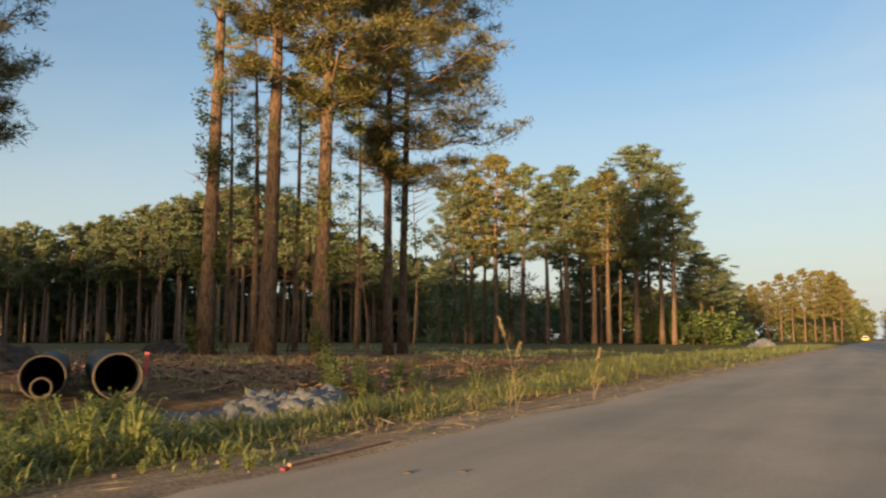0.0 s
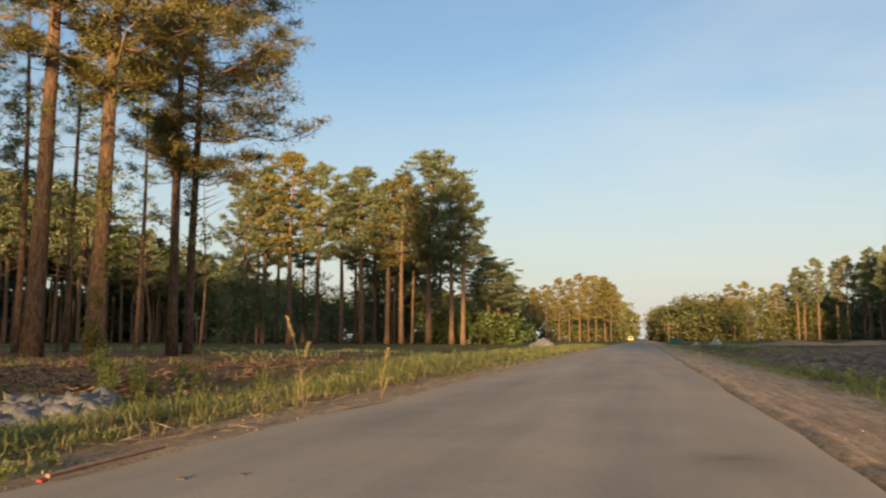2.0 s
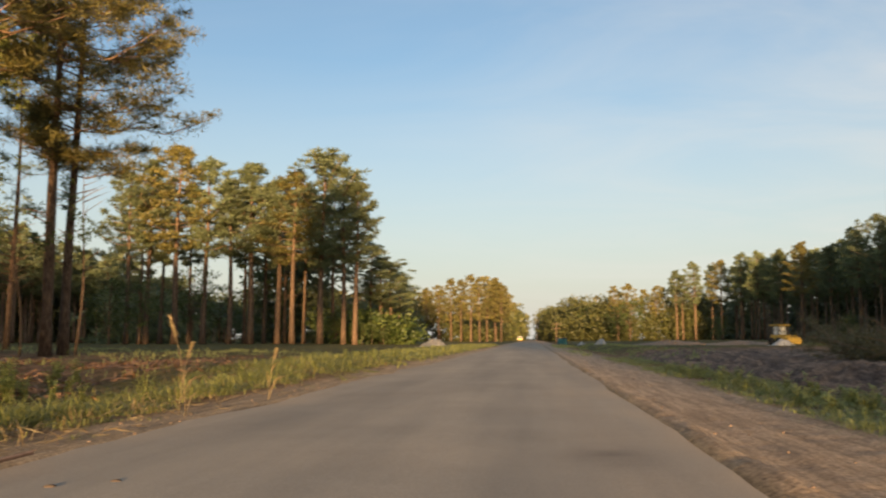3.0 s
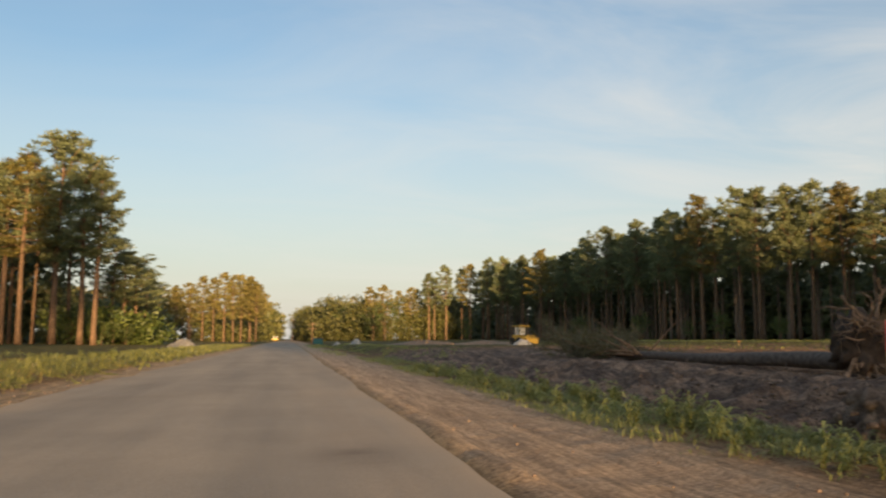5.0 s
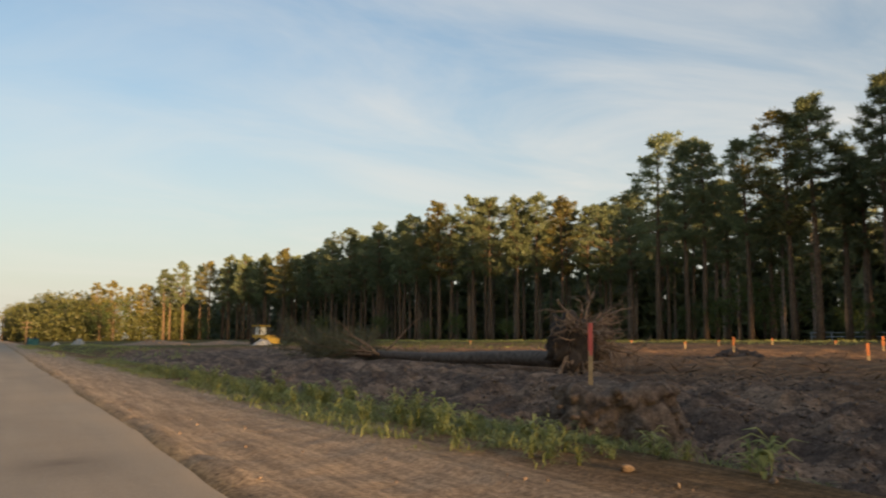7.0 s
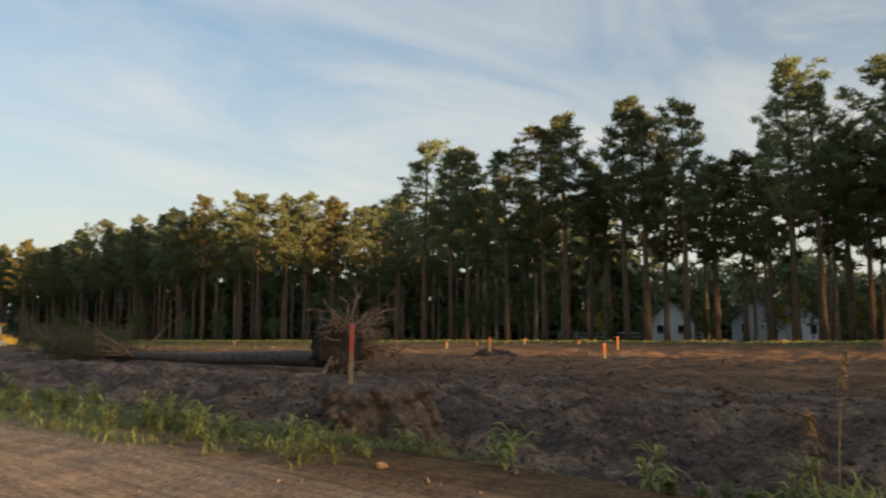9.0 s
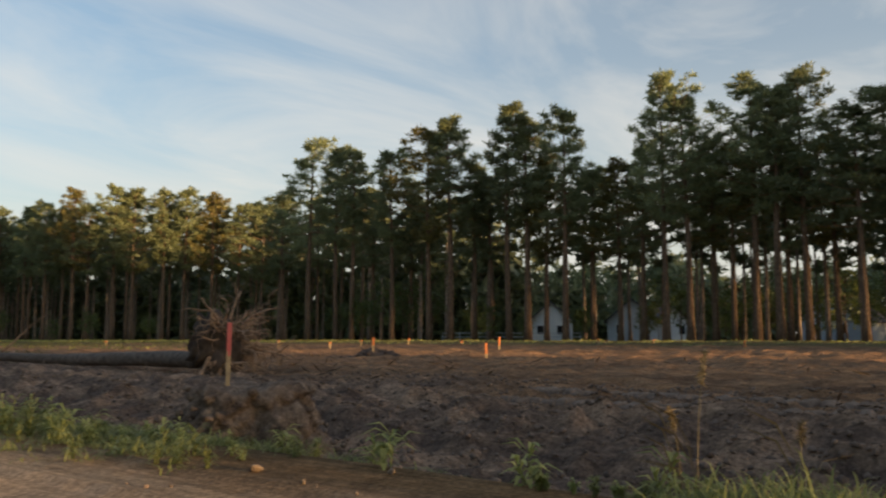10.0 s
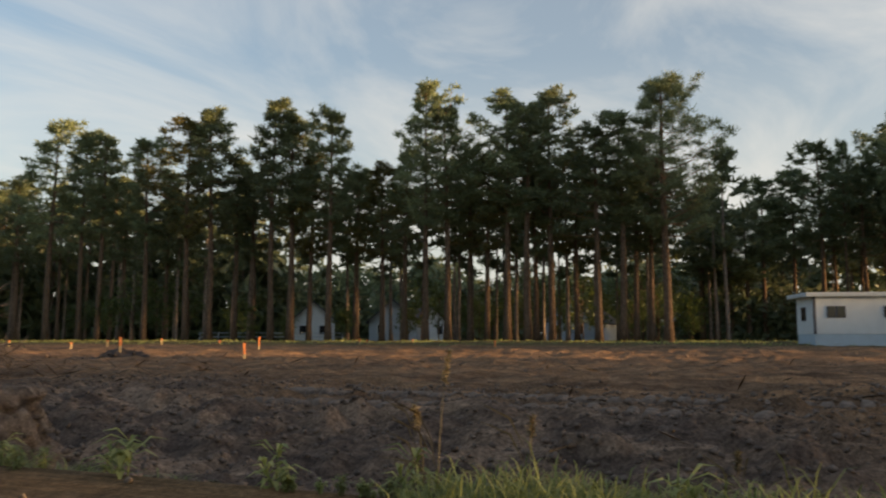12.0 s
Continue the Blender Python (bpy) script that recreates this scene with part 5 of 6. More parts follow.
def chips(name, x, y, length, width, mat, label, seed, category="debris"):
    """Splinters and chips strewn flat on the ground."""
    g = np.random.default_rng(seed)
    n = len(x)
    a, ln = g.random(n) * 6.28, length * g.uniform(0.4, 1.5, n)
    d = np.stack([np.cos(a), np.sin(a), g.normal(0, 0.25, n)], 1) * ln[:, None] / 2
    s = np.stack([-np.sin(a), np.cos(a), g.normal(0, 0.5, n)], 1) * width / 2
    c = np.stack([x, y, height(x, y) + 0.02 + np.abs(d[:, 2])], 1)
    v = np.stack([c - d, c + s, c + d, c - s, c + [0, 0, width * 0.5]], 1).reshape(-1, 3)
    b = np.arange(n)[:, None] * 5
    f = np.concatenate([b + [0, 1, 4], b + [1, 2, 4], b + [2, 3, 4], b + [3, 0, 4]])
    tagged(new(name, mesh_from(name, v, f, mat)), label, category, kind="stuff")


x, y, g = scatter(6500, -27, -11.5, 13, 28, 711, 2.5, -0.15)
chips("bark_mulch", x, y, 0.30, 0.06, M_MULCH, "reddish-brown bark and wood chips strewn on the clearing", 712)
x, y, g = scatter(1500, -16, -6.5, 17, 40, 713, 2.5, 0.0)
chips("bark_mulch", x, y, 0.25, 0.06, M_MULCH, "reddish-brown chips behind the verge grass", 714)
x, y, g = scatter(1800, 8, 46, -8, 45, 715, 3.0, 0.05)
chips("wood_splinters", x, y, 0.35, 0.035, M_STICK, "pale splinters and twigs strewn over the bare field", 716)
x, y, g = scatter(700, 12, 22, 10, 26, 717, 2.0, -0.2)
chips("wood_splinters", x, y, 0.5, 0.03, M_STICK, "broken twigs and straw round the uprooted tree", 718)
x, y, g = scatter(500, -7, -4.3, 3, 16, 719, 1.0, -0.1)
chips("dead_stems", x, y, 0.3, 0.012, M_STRAW, "dead grass stems lying along the verge edge", 720)

# crumbs of turned earth: many small broken bits close to the ditch
g = np.random.default_rng(706)
n = 8500
x, y = 5.6 + g.random(n) ** 1.2 * 8.5, -4 + g.random(n) * 17
sz = 0.012 + 0.045 * g.random(n) ** 3
octa = np.array([(1, 0, 0), (-1, 0, 0), (0, 1, 0), (0, -1, 0), (0, 0, 0.8), (0, 0, -0.8)], float)
v = octa[None] * g.uniform(0.6, 1.3, (n, 6, 1)) + g.normal(0, 0.22, (n, 6, 3))
a = g.random(n) * 6.28
ca, sa = np.cos(a)[:, None], np.sin(a)[:, None]
v = np.stack([v[..., 0] * ca - v[..., 1] * sa, v[..., 0] * sa + v[..., 1] * ca, v[..., 2]], -1) * sz[:, None, None]
v = v + np.stack([x, y, height(x, y) + 0.2 * sz], 1)[:, None]
q = np.array([(0, 2, 4), (2, 1, 4), (1, 3, 4), (3, 0, 4), (2, 0, 5), (1, 2, 5), (3, 1, 5), (0, 3, 5)])
tagged(new("earth_crumbs", mesh_from("earth_crumbs", v, (np.arange(n)[:, None, None] * 6 + q[None]), M_EARTH)), "crumbs of broken earth on the ditch bank", "soil", kind="stuff")


# prints of a crawler's track pads, pressed and dried in two rows
def pads(line, slope, y0, y1, step, seed):
    g = np.random.default_rng(seed)
    hp = Heap()
    y = y0
    while y < y1:
        x = line + slope * y
        a = -math.atan(slope) + g.normal(0, 0.08)
        c, sn = math.cos(a), math.sin(a)
        w, l, hh = g.uniform(0.26, 0.32), g.uniform(0.086, 0.10), g.uniform(0.055, 0.085)
        zc = ground_z(x, y)
        u = np.array([-1, -0.93, -0.6, 0, 0.6, 0.93, 1])
        A, B = np.meshgrid(u, u, indexing="ij")
        bulge = np.maximum(0, (1 - A ** 10)) ** 0.6 * np.maximum(0, (1 - B ** 10)) ** 0.5
        px, py = w * A * (1 + g.normal(0, 0.05, A.shape)), l * B * (1 + g.normal(0, 0.12, A.shape)) + 0.03 * A ** 2 * g.normal()
        pz = zc - 0.05 + (hh + 0.05) * bulge * (1 + 0.05 * g.normal(size=A.shape) + 0.15 * A * g.normal())
        i, j = np.meshgrid(np.arange(6), np.arange(6), indexing="ij")
        q = (i * 7 + j).ravel()
        hp.add(np.stack([x + c * px - sn * py, y + sn * px + c * py, pz], -1).reshape(-1, 3), np.concatenate([np.stack([q, q + 7, q + 8], 1), np.stack([q, q + 8, q + 1], 1)]))
        y += step * g.uniform(0.9, 1.1)
    tagged(new("track_prints", hp.mesh("track_prints", M_PAD)), "dried prints of crawler track pads in the earth", "soil", kind="stuff")


pads(10.5, 0.02, -8.0, 7.0, 0.25, 1)
pads(12.2, 0.02, -8.0, 7.5, 0.25, 2)

def broken_stone(seed):
    """Vertices and triangles of a quarried stone: the hull of a jolted block."""
    g = np.random.default_rng(seed)
    bm = bmesh.new()
    for sx in (-1, 1):
        for sy in (-1, 1):
            for sz in (-1, 1):
                bm.verts.new(np.array([sx * 0.85, sy * 0.7, sz * 0.6]) * g.uniform(0.65, 1.15, 3))
    for _ in range(5):
        p = g.normal(size=3)
        bm.verts.new(p / np.linalg.norm(p) * [1.05, 0.9, 0.8])
    bmesh.ops.convex_hull(bm, input=bm.verts[:])
    bmesh.ops.delete(bm, geom=[v for v in bm.verts if not v.link_faces], context="VERTS")
    bmesh.ops.triangulate(bm, faces=bm.faces[:])
    bm.verts.index_update()
    v, f = [p.co[:] for p in bm.verts], [[q.index for q in t.verts] for t in bm.faces]
    bm.free()
    return v, f


# stone riprap in the left-hand ditch
stone_meshes = []
for i in range(7):
    stone_meshes.append(mesh_from("stone", *broken_stone(620 + i), M_ROCK))
for i in range(260):
    a = rnd.uniform(-47.5, -35.6)
    d = rnd.uniform(14.4, 16.8)
    pile = ramp_to(a, -44.0, -41.0)
    sz = rnd.uniform(0.08, 0.15) + 0.15 * pile * rnd.random() ** 1.5
    x, y = polar(a, d)
    lift = (0.06 + 0.14 * (d - 14.4) / 2.4) * pile
    st = new("riprap_stone", stone_meshes[i % 7])
    st.matrix_basis = pose(x, y, ground_z(x, y) + sz * 0.4 + lift, rnd.uniform(-35, 35), rnd.uniform(-35, 35), rnd.uniform(0, 360)) @ Matrix.Diagonal((sz * 1.2, sz, sz, 1))
    tagged(st, "pale grey broken riprap stone in the ditch", "stone", "riprap stones")
for (x, y), s in zip(((4.37, 5.1), (4.9, 4.2), (4.2, 4.4)), (0.07, 0.05, 0.035)):
    st = new("loose_stone", mesh_from("loose_stone", *lump(660 + int(s * 100), 0.25, 2, 0.7), M_CLOD))
    st.matrix_basis = pose(x, y, ground_z(x, y) + s * 0.4, 10, 20, 70) @ Matrix.Diagonal((s, s, s, 1))
    tagged(st, "small earth-brown stone on the sandy shoulder", "stone", "loose stones")


def heap(name, x, y, r, h, mat, label, seed, stretch=1.0):
    """A heap of earth or rubble: an uneven mound with lumps on it."""
    g = np.random.default_rng(seed)
    n = 26
    u = np.linspace(-1.1, 1.1, n)
    A, B = np.meshgrid(u, u, indexing="ij")
    rr = np.hypot(A, B) + 0.3 * vnoise(A * 7 + seed, B * 7, 2.0)
    z = h * (1 - ramp_to(rr, 0.0, 1.0)) * (1 + 0.5 * vnoise(A * 9 + seed, B * 9, 1.0)) + 0.25 * h * vnoise(A * 20, B * 20 + seed, 1.0) * (rr < 0.9) - 0.06
    PX, PY = x + A * r * stretch, y + B * r
    v = np.stack([PX, PY, z + height(PX, PY)], -1).reshape(-1, 3)
    i, j = np.meshgrid(np.arange(n - 1), np.arange(n - 1), indexing="ij")
    q = (i * n + j).ravel()
    hp = Heap().add(v, np.concatenate([np.stack([q, q + n, q + n + 1], 1), np.stack([q, q + n + 1, q + 1], 1)]))
    for _ in range(40):
        k = g.integers(len(v))
        lv, lf = kinds[g.integers(6)]
        hp.add(lv * g.uniform(0.03, 0.10) * r + v[k], lf)
    tagged(new(name, hp.mesh(name, mat)), label, "heap")


heap("earth_heap", *polar(-57.5, 27), 2.6, 1.0, M_SPOIL, "dark heap of spoil behind the pipes", 1)
heap("earth_heap", *polar(-46.8, 36), 1.6, 0.6, M_SPOIL, "low dark heap of spoil in the clearing", 2)
heap("earth_heap", *polar(48.2, 31), 1.25, 0.42, M_SPOIL, "low dark earth heap round a marker stake", 3, 1.2)
heap("rubble_heap", *polar(-6.85, 90), 2.0, 0.9, M_ROCK, "grey-brown heap of rubble beside the verge", 4)
heap("rubble_heap", *polar(4.65, 130), 1.2, 0.9, M_PALE, "pale rubble heap beside the road", 5)
heap("rubble_heap", *polar(3.3, 150), 0.9, 0.6, M_PALE, "small pale rubble heap beside the road", 6)
heap("earth_heap", *polar(9.2, 112), 4.5, 0.6, M_CLOD, "long low bank of orange-brown earth", 7, 1.5)
heap("earth_heap", *polar(13.6, 105), 4.0, 0.5, M_CLOD, "low earth bank grown with grass", 8, 1.6)
heap("earth_heap", *polar(16.2, 88), 1.6, 0.7, M_PALE, "pale lump of earth near the small machine", 9)
for (x, y), s in zip(((-3.19, 5.42), (-2.86, 5.66), (-0.6, 9.5)), (0.055, 0.05, 0.02)):
    cl = new("earth_clod", mesh_from("earth_clod", kinds[2][0] * [s, s, s * 0.5], kinds[2][1], M_ROOT_SOIL))
    cl.matrix_basis = pose(x, y, 0.036)
    tagged(cl, "flattened dark clod of earth on the asphalt", "clod", "clods on the road")


# ---------------------------------------------------------------- stakes
def stake(a, d, h, w, painted, label, lean=0.0, mat=None, z=None):
    x, y = polar(a, d)
    t = thing("survey_stake", pose(x, y, ground_z(x, y) if z is None else z, lean, lean * 0.6, -a), label, "stake", "survey stakes")
    bm = bmesh.new()
    prof = [(-w / 2, 0), (w / 2, 0), (w / 2, h), (0.1 * w, h + 0.01), (-w / 2, h - 0.01)]
    lo = [bm.verts.new((px, -w * 0.2, pz - (0.15 if pz == 0 else 0))) for px, pz in prof]
    hi = [bm.verts.new((px, w * 0.2, pz - (0.15 if pz == 0 else 0))) for px, pz in prof]
    bm.faces.new(lo); bm.faces.new(hi[::-1])
    for i in range(5):
        bm.faces.new((lo[(i + 1) % 5], lo[i], hi[i], hi[(i + 1) % 5]))
    bmesh.ops.recalc_face_normals(bm, faces=bm.faces)
    me = bpy.data.meshes.new("lath")
    bm.to_mesh(me); bm.free()
    me.materials.append(M_STAKE)
    child("lath", me, t)
    if painted:
        block("painted_top", (-w * 0.53, -w * 0.24, h * (1 - painted)), (w * 0.53, w * 0.24, h + 0.012), mat or M_FLUO, t, "fluorescent painted upper end", 0.002)
    return t


main_stake = stake(38.5, 9.75, 0.72, 0.050, 0.42, "wooden survey stake with a fluorescent pink top on the clay heap", 1.0, z=0.45)
block("ribbon", (-0.012, -0.022, 0.36), (0.02, -0.014, 0.44), M_FLUO, main_stake, "pink marking ribbon", 0.002)
stake(-47.8, 18.0, 0.62, 0.085, 0.75, "wooden stake with a red-orange painted top beside the pipes", 3.0, z=0.10)
for a, d, h, p in ((47.95, 30.5, 0.70, 0.5), (55.8, 31.2, 0.55, 0.9), (56.7, 47, 0.66, 0.9), (72.9, 47.5, 0.50, 0.9), (47.1, 58, 0.7, 0.3), (50.4, 60, 0.7, 0.3), (54.1, 60, 0.5, 0.8),
                   (63.5, 57, 0.5, 0.7), (64.0, 57.5, 0.42, 0.4), (45.0, 55, 0.7, 0.3), (67.2, 62, 0.6, 0.5), (41.5, 64, 0.7, 0.4), (36.4, 70, 0.7, 0.3), (30.5, 75, 0.7, 0.3)):
    stake(a, d, h * (1 if d < 50 else 0.6), 0.085 if d < 50 else 0.10, p * 0.8, "pale wooden stake with an orange painted top in the field", rnd.uniform(-4, 4), M_ORANGE)
lath = thing("fallen_lath", pose(-4.06, 5.85, 0.075, 0.6, 12, 1.5), "fallen wooden lath lying along the road's edge", "stake")
block("lath", (-0.018, -0.72, -0.012), (0.018, 0.74, 0.014), M_OLDWOOD, lath, "", 0.003)
block("ribbon", (-0.02, -0.80, -0.03), (0.024, -0.73, -0.01), M_RIBBON, lath, "crumpled pink ribbon", 0.004)


# ---------------------------------------------------------------- drainage pipes
def ring_shell(name, r0, r1, y0, y1, mat, parent, label="", ribs=0, sides=40):
    """A pipe wall between two radii along y, optionally ribbed outside."""
    hp = Heap()
    a = np.linspace(0, 2 * np.pi, sides, endpoint=False)
    prof = [(r0, y0), (r1, y0)]
    for i in range(ribs):
        s = (y1 - y0) / ribs
        prof += [(r1, y0 + s * (i + 0.2)), (r1 * 1.035, y0 + s * (i + 0.35)), (r1 * 1.035, y0 + s * (i + 0.7)), (r1, y0 + s * (i + 0.85))]
    prof += [(r1, y1), (r0, y1)]
    n = len(prof)
    v = [(r * math.cos(t), y, r * math.sin(t)) for r, y in prof for t in a]
    f = []
    for i in range(n):
        for j in range(sides):
            k, l = (j + 1) % sides, (i + 1) % n
            p, q, s, t = i * sides + j, i * sides + k, l * sides + j, l * sides + k
            f += [(p, q, s), (q, t, s)]
    return child(name, hp.add(v, f).mesh(name, mat, False), parent, label)


def pipe(a, d, r, turn, label, z):
    x, y = polar(a, d)
    t = thing("drainage_pipe", pose(x, y, z + r, 0, 0, turn), label, "pipe", "drainage pipes")
    ring_shell("barrel", r * 0.93, r, 0.05, 6.0, M_PIPE, t, "", 30)
    ring_shell("rim", r * 0.945, r * 1.03, 0.0, 0.05, M_PIPE_RIM, t, "rim tinted pale tan as if sunlit")
    g = np.random.default_rng(int(r * 1000))
    n = 20
    hp = Heap()
    u = np.linspace(0.03, 2.5, n)
    vv = np.linspace(-1, 1, 12)
    A, B = np.meshgrid(u, vv, indexing="ij")
    half = 0.62 * r
    zz = -r * 0.93 + (r * 0.93 - np.sqrt((r * 0.93) ** 2 - (B * half) ** 2)) + 0.06 * r * (1 - B ** 2) + 0.12 * r * np.exp(-((A - 0.4) / 0.3) ** 2) * np.exp(-((B + 0.7) / 0.3) ** 2)
    v = np.stack([B * half, A, zz], -1).reshape(-1, 3)
    i, j = np.meshgrid(np.arange(n - 1), np.arange(11), indexing="ij")
    q = (i * 12 + j).ravel()
    hp.add(v, np.concatenate([np.stack([q, q + 12, q + 13], 1), np.stack([q, q + 13, q + 1], 1)]))
    child("silt", hp.mesh("silt", M_CLOD, True), t, "dry silt in the pipe's bottom")
    # unseen plug, added to stop light coming through from the far end
    ring_shell("end_plug", 0.01, r * 0.94, 5.5, 5.9, M_ROOT_SOIL, t, "unseen earth plug that keeps the pipe's inside dark")
    return t


pipe(-53.75, 17.2, 0.40, 52, "large black plastic drainage pipe, its mouth half in weeds", -0.11)
pipe(-49.4, 16.8, 0.43, 53, "large black plastic drainage pipe, its rim tinted tan as if sunlit", -0.13)
x, y = polar(-53.8, 16.95)
p3 = thing("drainage_pipe", pose(x, y, 0.11, 0, 0, 52), "smaller pipe lying inside the mouth of a larger one", "pipe", "drainage pipes")
ring_shell("barrel", 0.16, 0.185, 0.0, 2.4, M_PIPE, p3, "", 12, 24)
ring_shell("rim", 0.155, 0.195, -0.03, 0.02, M_PIPE_RIM, p3, "rim tinted pale tan as if sunlit", 0, 24)


# ---------------------------------------------------------------- the uprooted pine
def uprooted():
    x0, y0 = polar(37.8, 23.2)
    gz = ground_z(x0, y0)
    t = thing("uprooted_pine", pose(x0, y0, gz, 0, 0, 1.0), "uprooted felled pine with a torn root plate, lying on the field", "tree")
    g = np.random.default_rng(900)
    # stem, lying along the road's direction
    k = np.linspace(0, 1, 16)
    st = Heap()
    path = np.stack([0.15 * np.sin(k * 3), 0.2 + 15.0 * k, 0.42 - 0.10 * k + 0.03 * np.sin(k * 9)], 1)
    tube(st, path, 0.25 * (1 - 0.5 * k), 14, g, 0.05)
    child("trunk", st.mesh("trunk", M_LOG, True), t, "dark bark trunk lying on its side")
    # root plate: torn dark earth round the stump, ragged at its rim
    bm = bmesh.new()
    bmesh.ops.create_icosphere(bm, subdivisions=4, radius=1)
    v = np.array([p.co[:] for p in bm.verts])
    f = np.array([[q.index for q in w.verts] for w in bm.faces])
    bm.free()
    nz = vnoise(v[:, 0] * 3 + 5, v[:, 2] * 3 + v[:, 1] * 2, 1.0) + 0.8 * vnoise(v[:, 0] * 8 + 5, v[:, 2] * 8 + v[:, 1] * 5, 1.0)
    v = v * (1 + 0.7 * nz)[:, None] * [0.62, 0.46, 0.74] + [-0.18, 0.0, 0.74]
    child("root_plate", Heap().add(v, f).mesh("root_plate", M_ROOT_SOIL), t, "dark earth clinging to the root plate")
    # roots: heavy ones leave the stump and fork, thin ones fray at their ends; most reach away from the stem
    thick, thin = Heap(), Heap()

    def root(p, d, ln, r, depth):
        pts = [np.array(p)]
        n = 6
        for j in range(n):
            d = d + g.normal(0, 0.24, 3) - np.array([0, 0, 0.05]); d /= np.linalg.norm(d)
            q = pts[-1] + d * ln / n
            q[2] = max(q[2], 0.03)
            pts.append(q)
        tube(thick if r > 0.02 else thin, pts, r * np.linspace(1, 0.3, n + 1), 7 if r > 0.02 else 4, g, 0.08)
        if depth:
            for j in range(4 if depth > 1 else 3):
                i = g.integers(1, n)
                e = (pts[i + 1] - pts[i]); e = e / np.linalg.norm(e) + g.normal(0, 0.6, 3)
                root(pts[i], e / np.linalg.norm(e), ln * g.uniform(0.35, 0.7), max(0.006, r * g.uniform(0.3, 0.5)), depth - 1)
    for i in range(46):
        a = radians(g.uniform(-40, 130)) if i % 5 else radians(g.uniform(130, 300))
        out = np.array([math.cos(a), 0, math.sin(a)])
        back = g.uniform(0.1, 1.3)
        d = out + np.array([0.25, -0.8, 0.05]) * back
        if a > 2.3:
            d = out * 0.8 + np.array([0, -0.5, -0.1])
        root(np.array([-0.05, -0.15, 0.74]) + out * g.uniform(0.15, 0.5), d / np.linalg.norm(d), g.uniform(0.7, 1.7) * (1 if a < 2.3 else 0.6), g.uniform(0.03, 0.08), 2)
    child("root_tangle", thick.mesh("root_tangle", M_ROOT, True), t, "thick twisted brown roots")
    tagged(child("root_fringe", thin.mesh("root_fringe", M_ROOT, True), t, "fine torn root ends"), kind="stuff")
    # broken crown
    limbs, brush, bare = Heap(), Heap(), []
    for i in range(64):
        s = g.uniform(0, 1)
        p = np.array([0.1 * g.normal(), 12.5 + 8.0 * s, 0.35])
        a = g.uniform(-1.2, 1.2) + (math.pi if i % 2 else 0)
        up = abs(g.normal(0.35, 0.35))
        ln = g.uniform(1.2, 3.4) * (1 - 0.4 * abs(s - 0.45))
        d = np.array([math.cos(a) * 0.8, 0.55 + 0.3 * g.random(), up]); d /= np.linalg.norm(d)
        pts = [p]
        for j in range(4):
            d = d + g.normal(0, 0.14, 3) - [0, 0, 0.05]; d /= np.linalg.norm(d)
            q = pts[-1] + d * ln / 4; q[2] = max(q[2], 0.06)
            pts.append(q)
        tube(limbs, pts, np.linspace(0.05, 0.008, 5), 5)
        if s > 0.12:
            bare += [pts[3], pts[4], (pts[2] + pts[3]) / 2, pts[4] + g.normal(0, 0.3, 3) * [1, 1, 0.5]]
    tagged(child("branching", limbs.mesh("branching", M_LIMB, True), t, "bare broken orange-brown branches"), kind="stuff")
    c = np.array(bare); c[:, 2] = np.maximum(c[:, 2], 0.25)
    sprays(brush, c, 0.40, 44, 0.30, 0.012, g)
    tagged(child("crown", brush.mesh("crown", mat_leaf("withered_needles", (0.11, 0.105, 0.045), (0.23, 0.19, 0.085), 0.15), False), t, "withering olive needles"), kind="stuff")


uprooted()


# ---------------------------------------------------------------- site office
def site_office():
    x, y = polar(93.6, 50)
    t = thing("site_office", pose(x, y, 0.66, 0, 0, 14), "white flat-roofed mobile site office on blue-grey skirting", "cabin")
    L, W, H = 12.0, 3.0, 2.9
    block("skirting", (0.02, -L + 0.02, -0.15), (W - 0.02, -0.02, 0.62), M_SKIRT, t, "blue-grey skirting panels", 0.01)
    block("wall", (0, -L, 0.6), (W, 0, H - 0.22), M_WHITE, t, "white ribbed metal wall", 0.01)
    block("roof", (-0.30, -L - 0.3, H - 0.23), (W + 0.3, 0.45, H), M_ROOFEDGE, t, "flat roof with an overhanging pale fascia", 0.02)
    block("corner_trim", (-0.02, -0.12, 0.6), (0.06, 0.015, H - 0.23), M_FRAME, t, "dark corner trim", 0.005)
    for i in range(1, 11):
        block("panel_joint", (-0.008, -L * i / 11 - 0.015, 0.62), (0.01, -L * i / 11 + 0.015, H - 0.24), M_WHITE, t, "", 0.002)

    def window(name, lo, hi, axis):
        w = block(name, lo, hi, M_FRAME, t, "dark-framed sliding window", 0.008)
        (x0, y0, z0), (x1, y1, z1) = lo, hi
        n = 2 if axis == 0 else 1
        for i in range(n):
            if axis == 0:
                s = (y1 - y0) / n
                block("pane", (x0 - 0.012, y0 + s * i + 0.06, z0 + 0.06), (x0 + 0.02, y0 + s * (i + 1) - 0.05, z1 - 0.06), M_GLASS, w, "", 0.003)
            else:
                block("pane", (x0 + 0.06, y1 - 0.02, z0 + 0.06), (x1 - 0.06, y1 + 0.012, z1 - 0.06), M_GLASS, w, "", 0.003)
    for yy in (-0.7, -3.7, -8.0):
        window("window", (-0.035, yy - 1.0, 1.5), (0.06, yy, 2.15), 0)
    window("window", (1.3, -0.05, 1.35), (2.1, 0.035, 2.15), 1)


site_office()


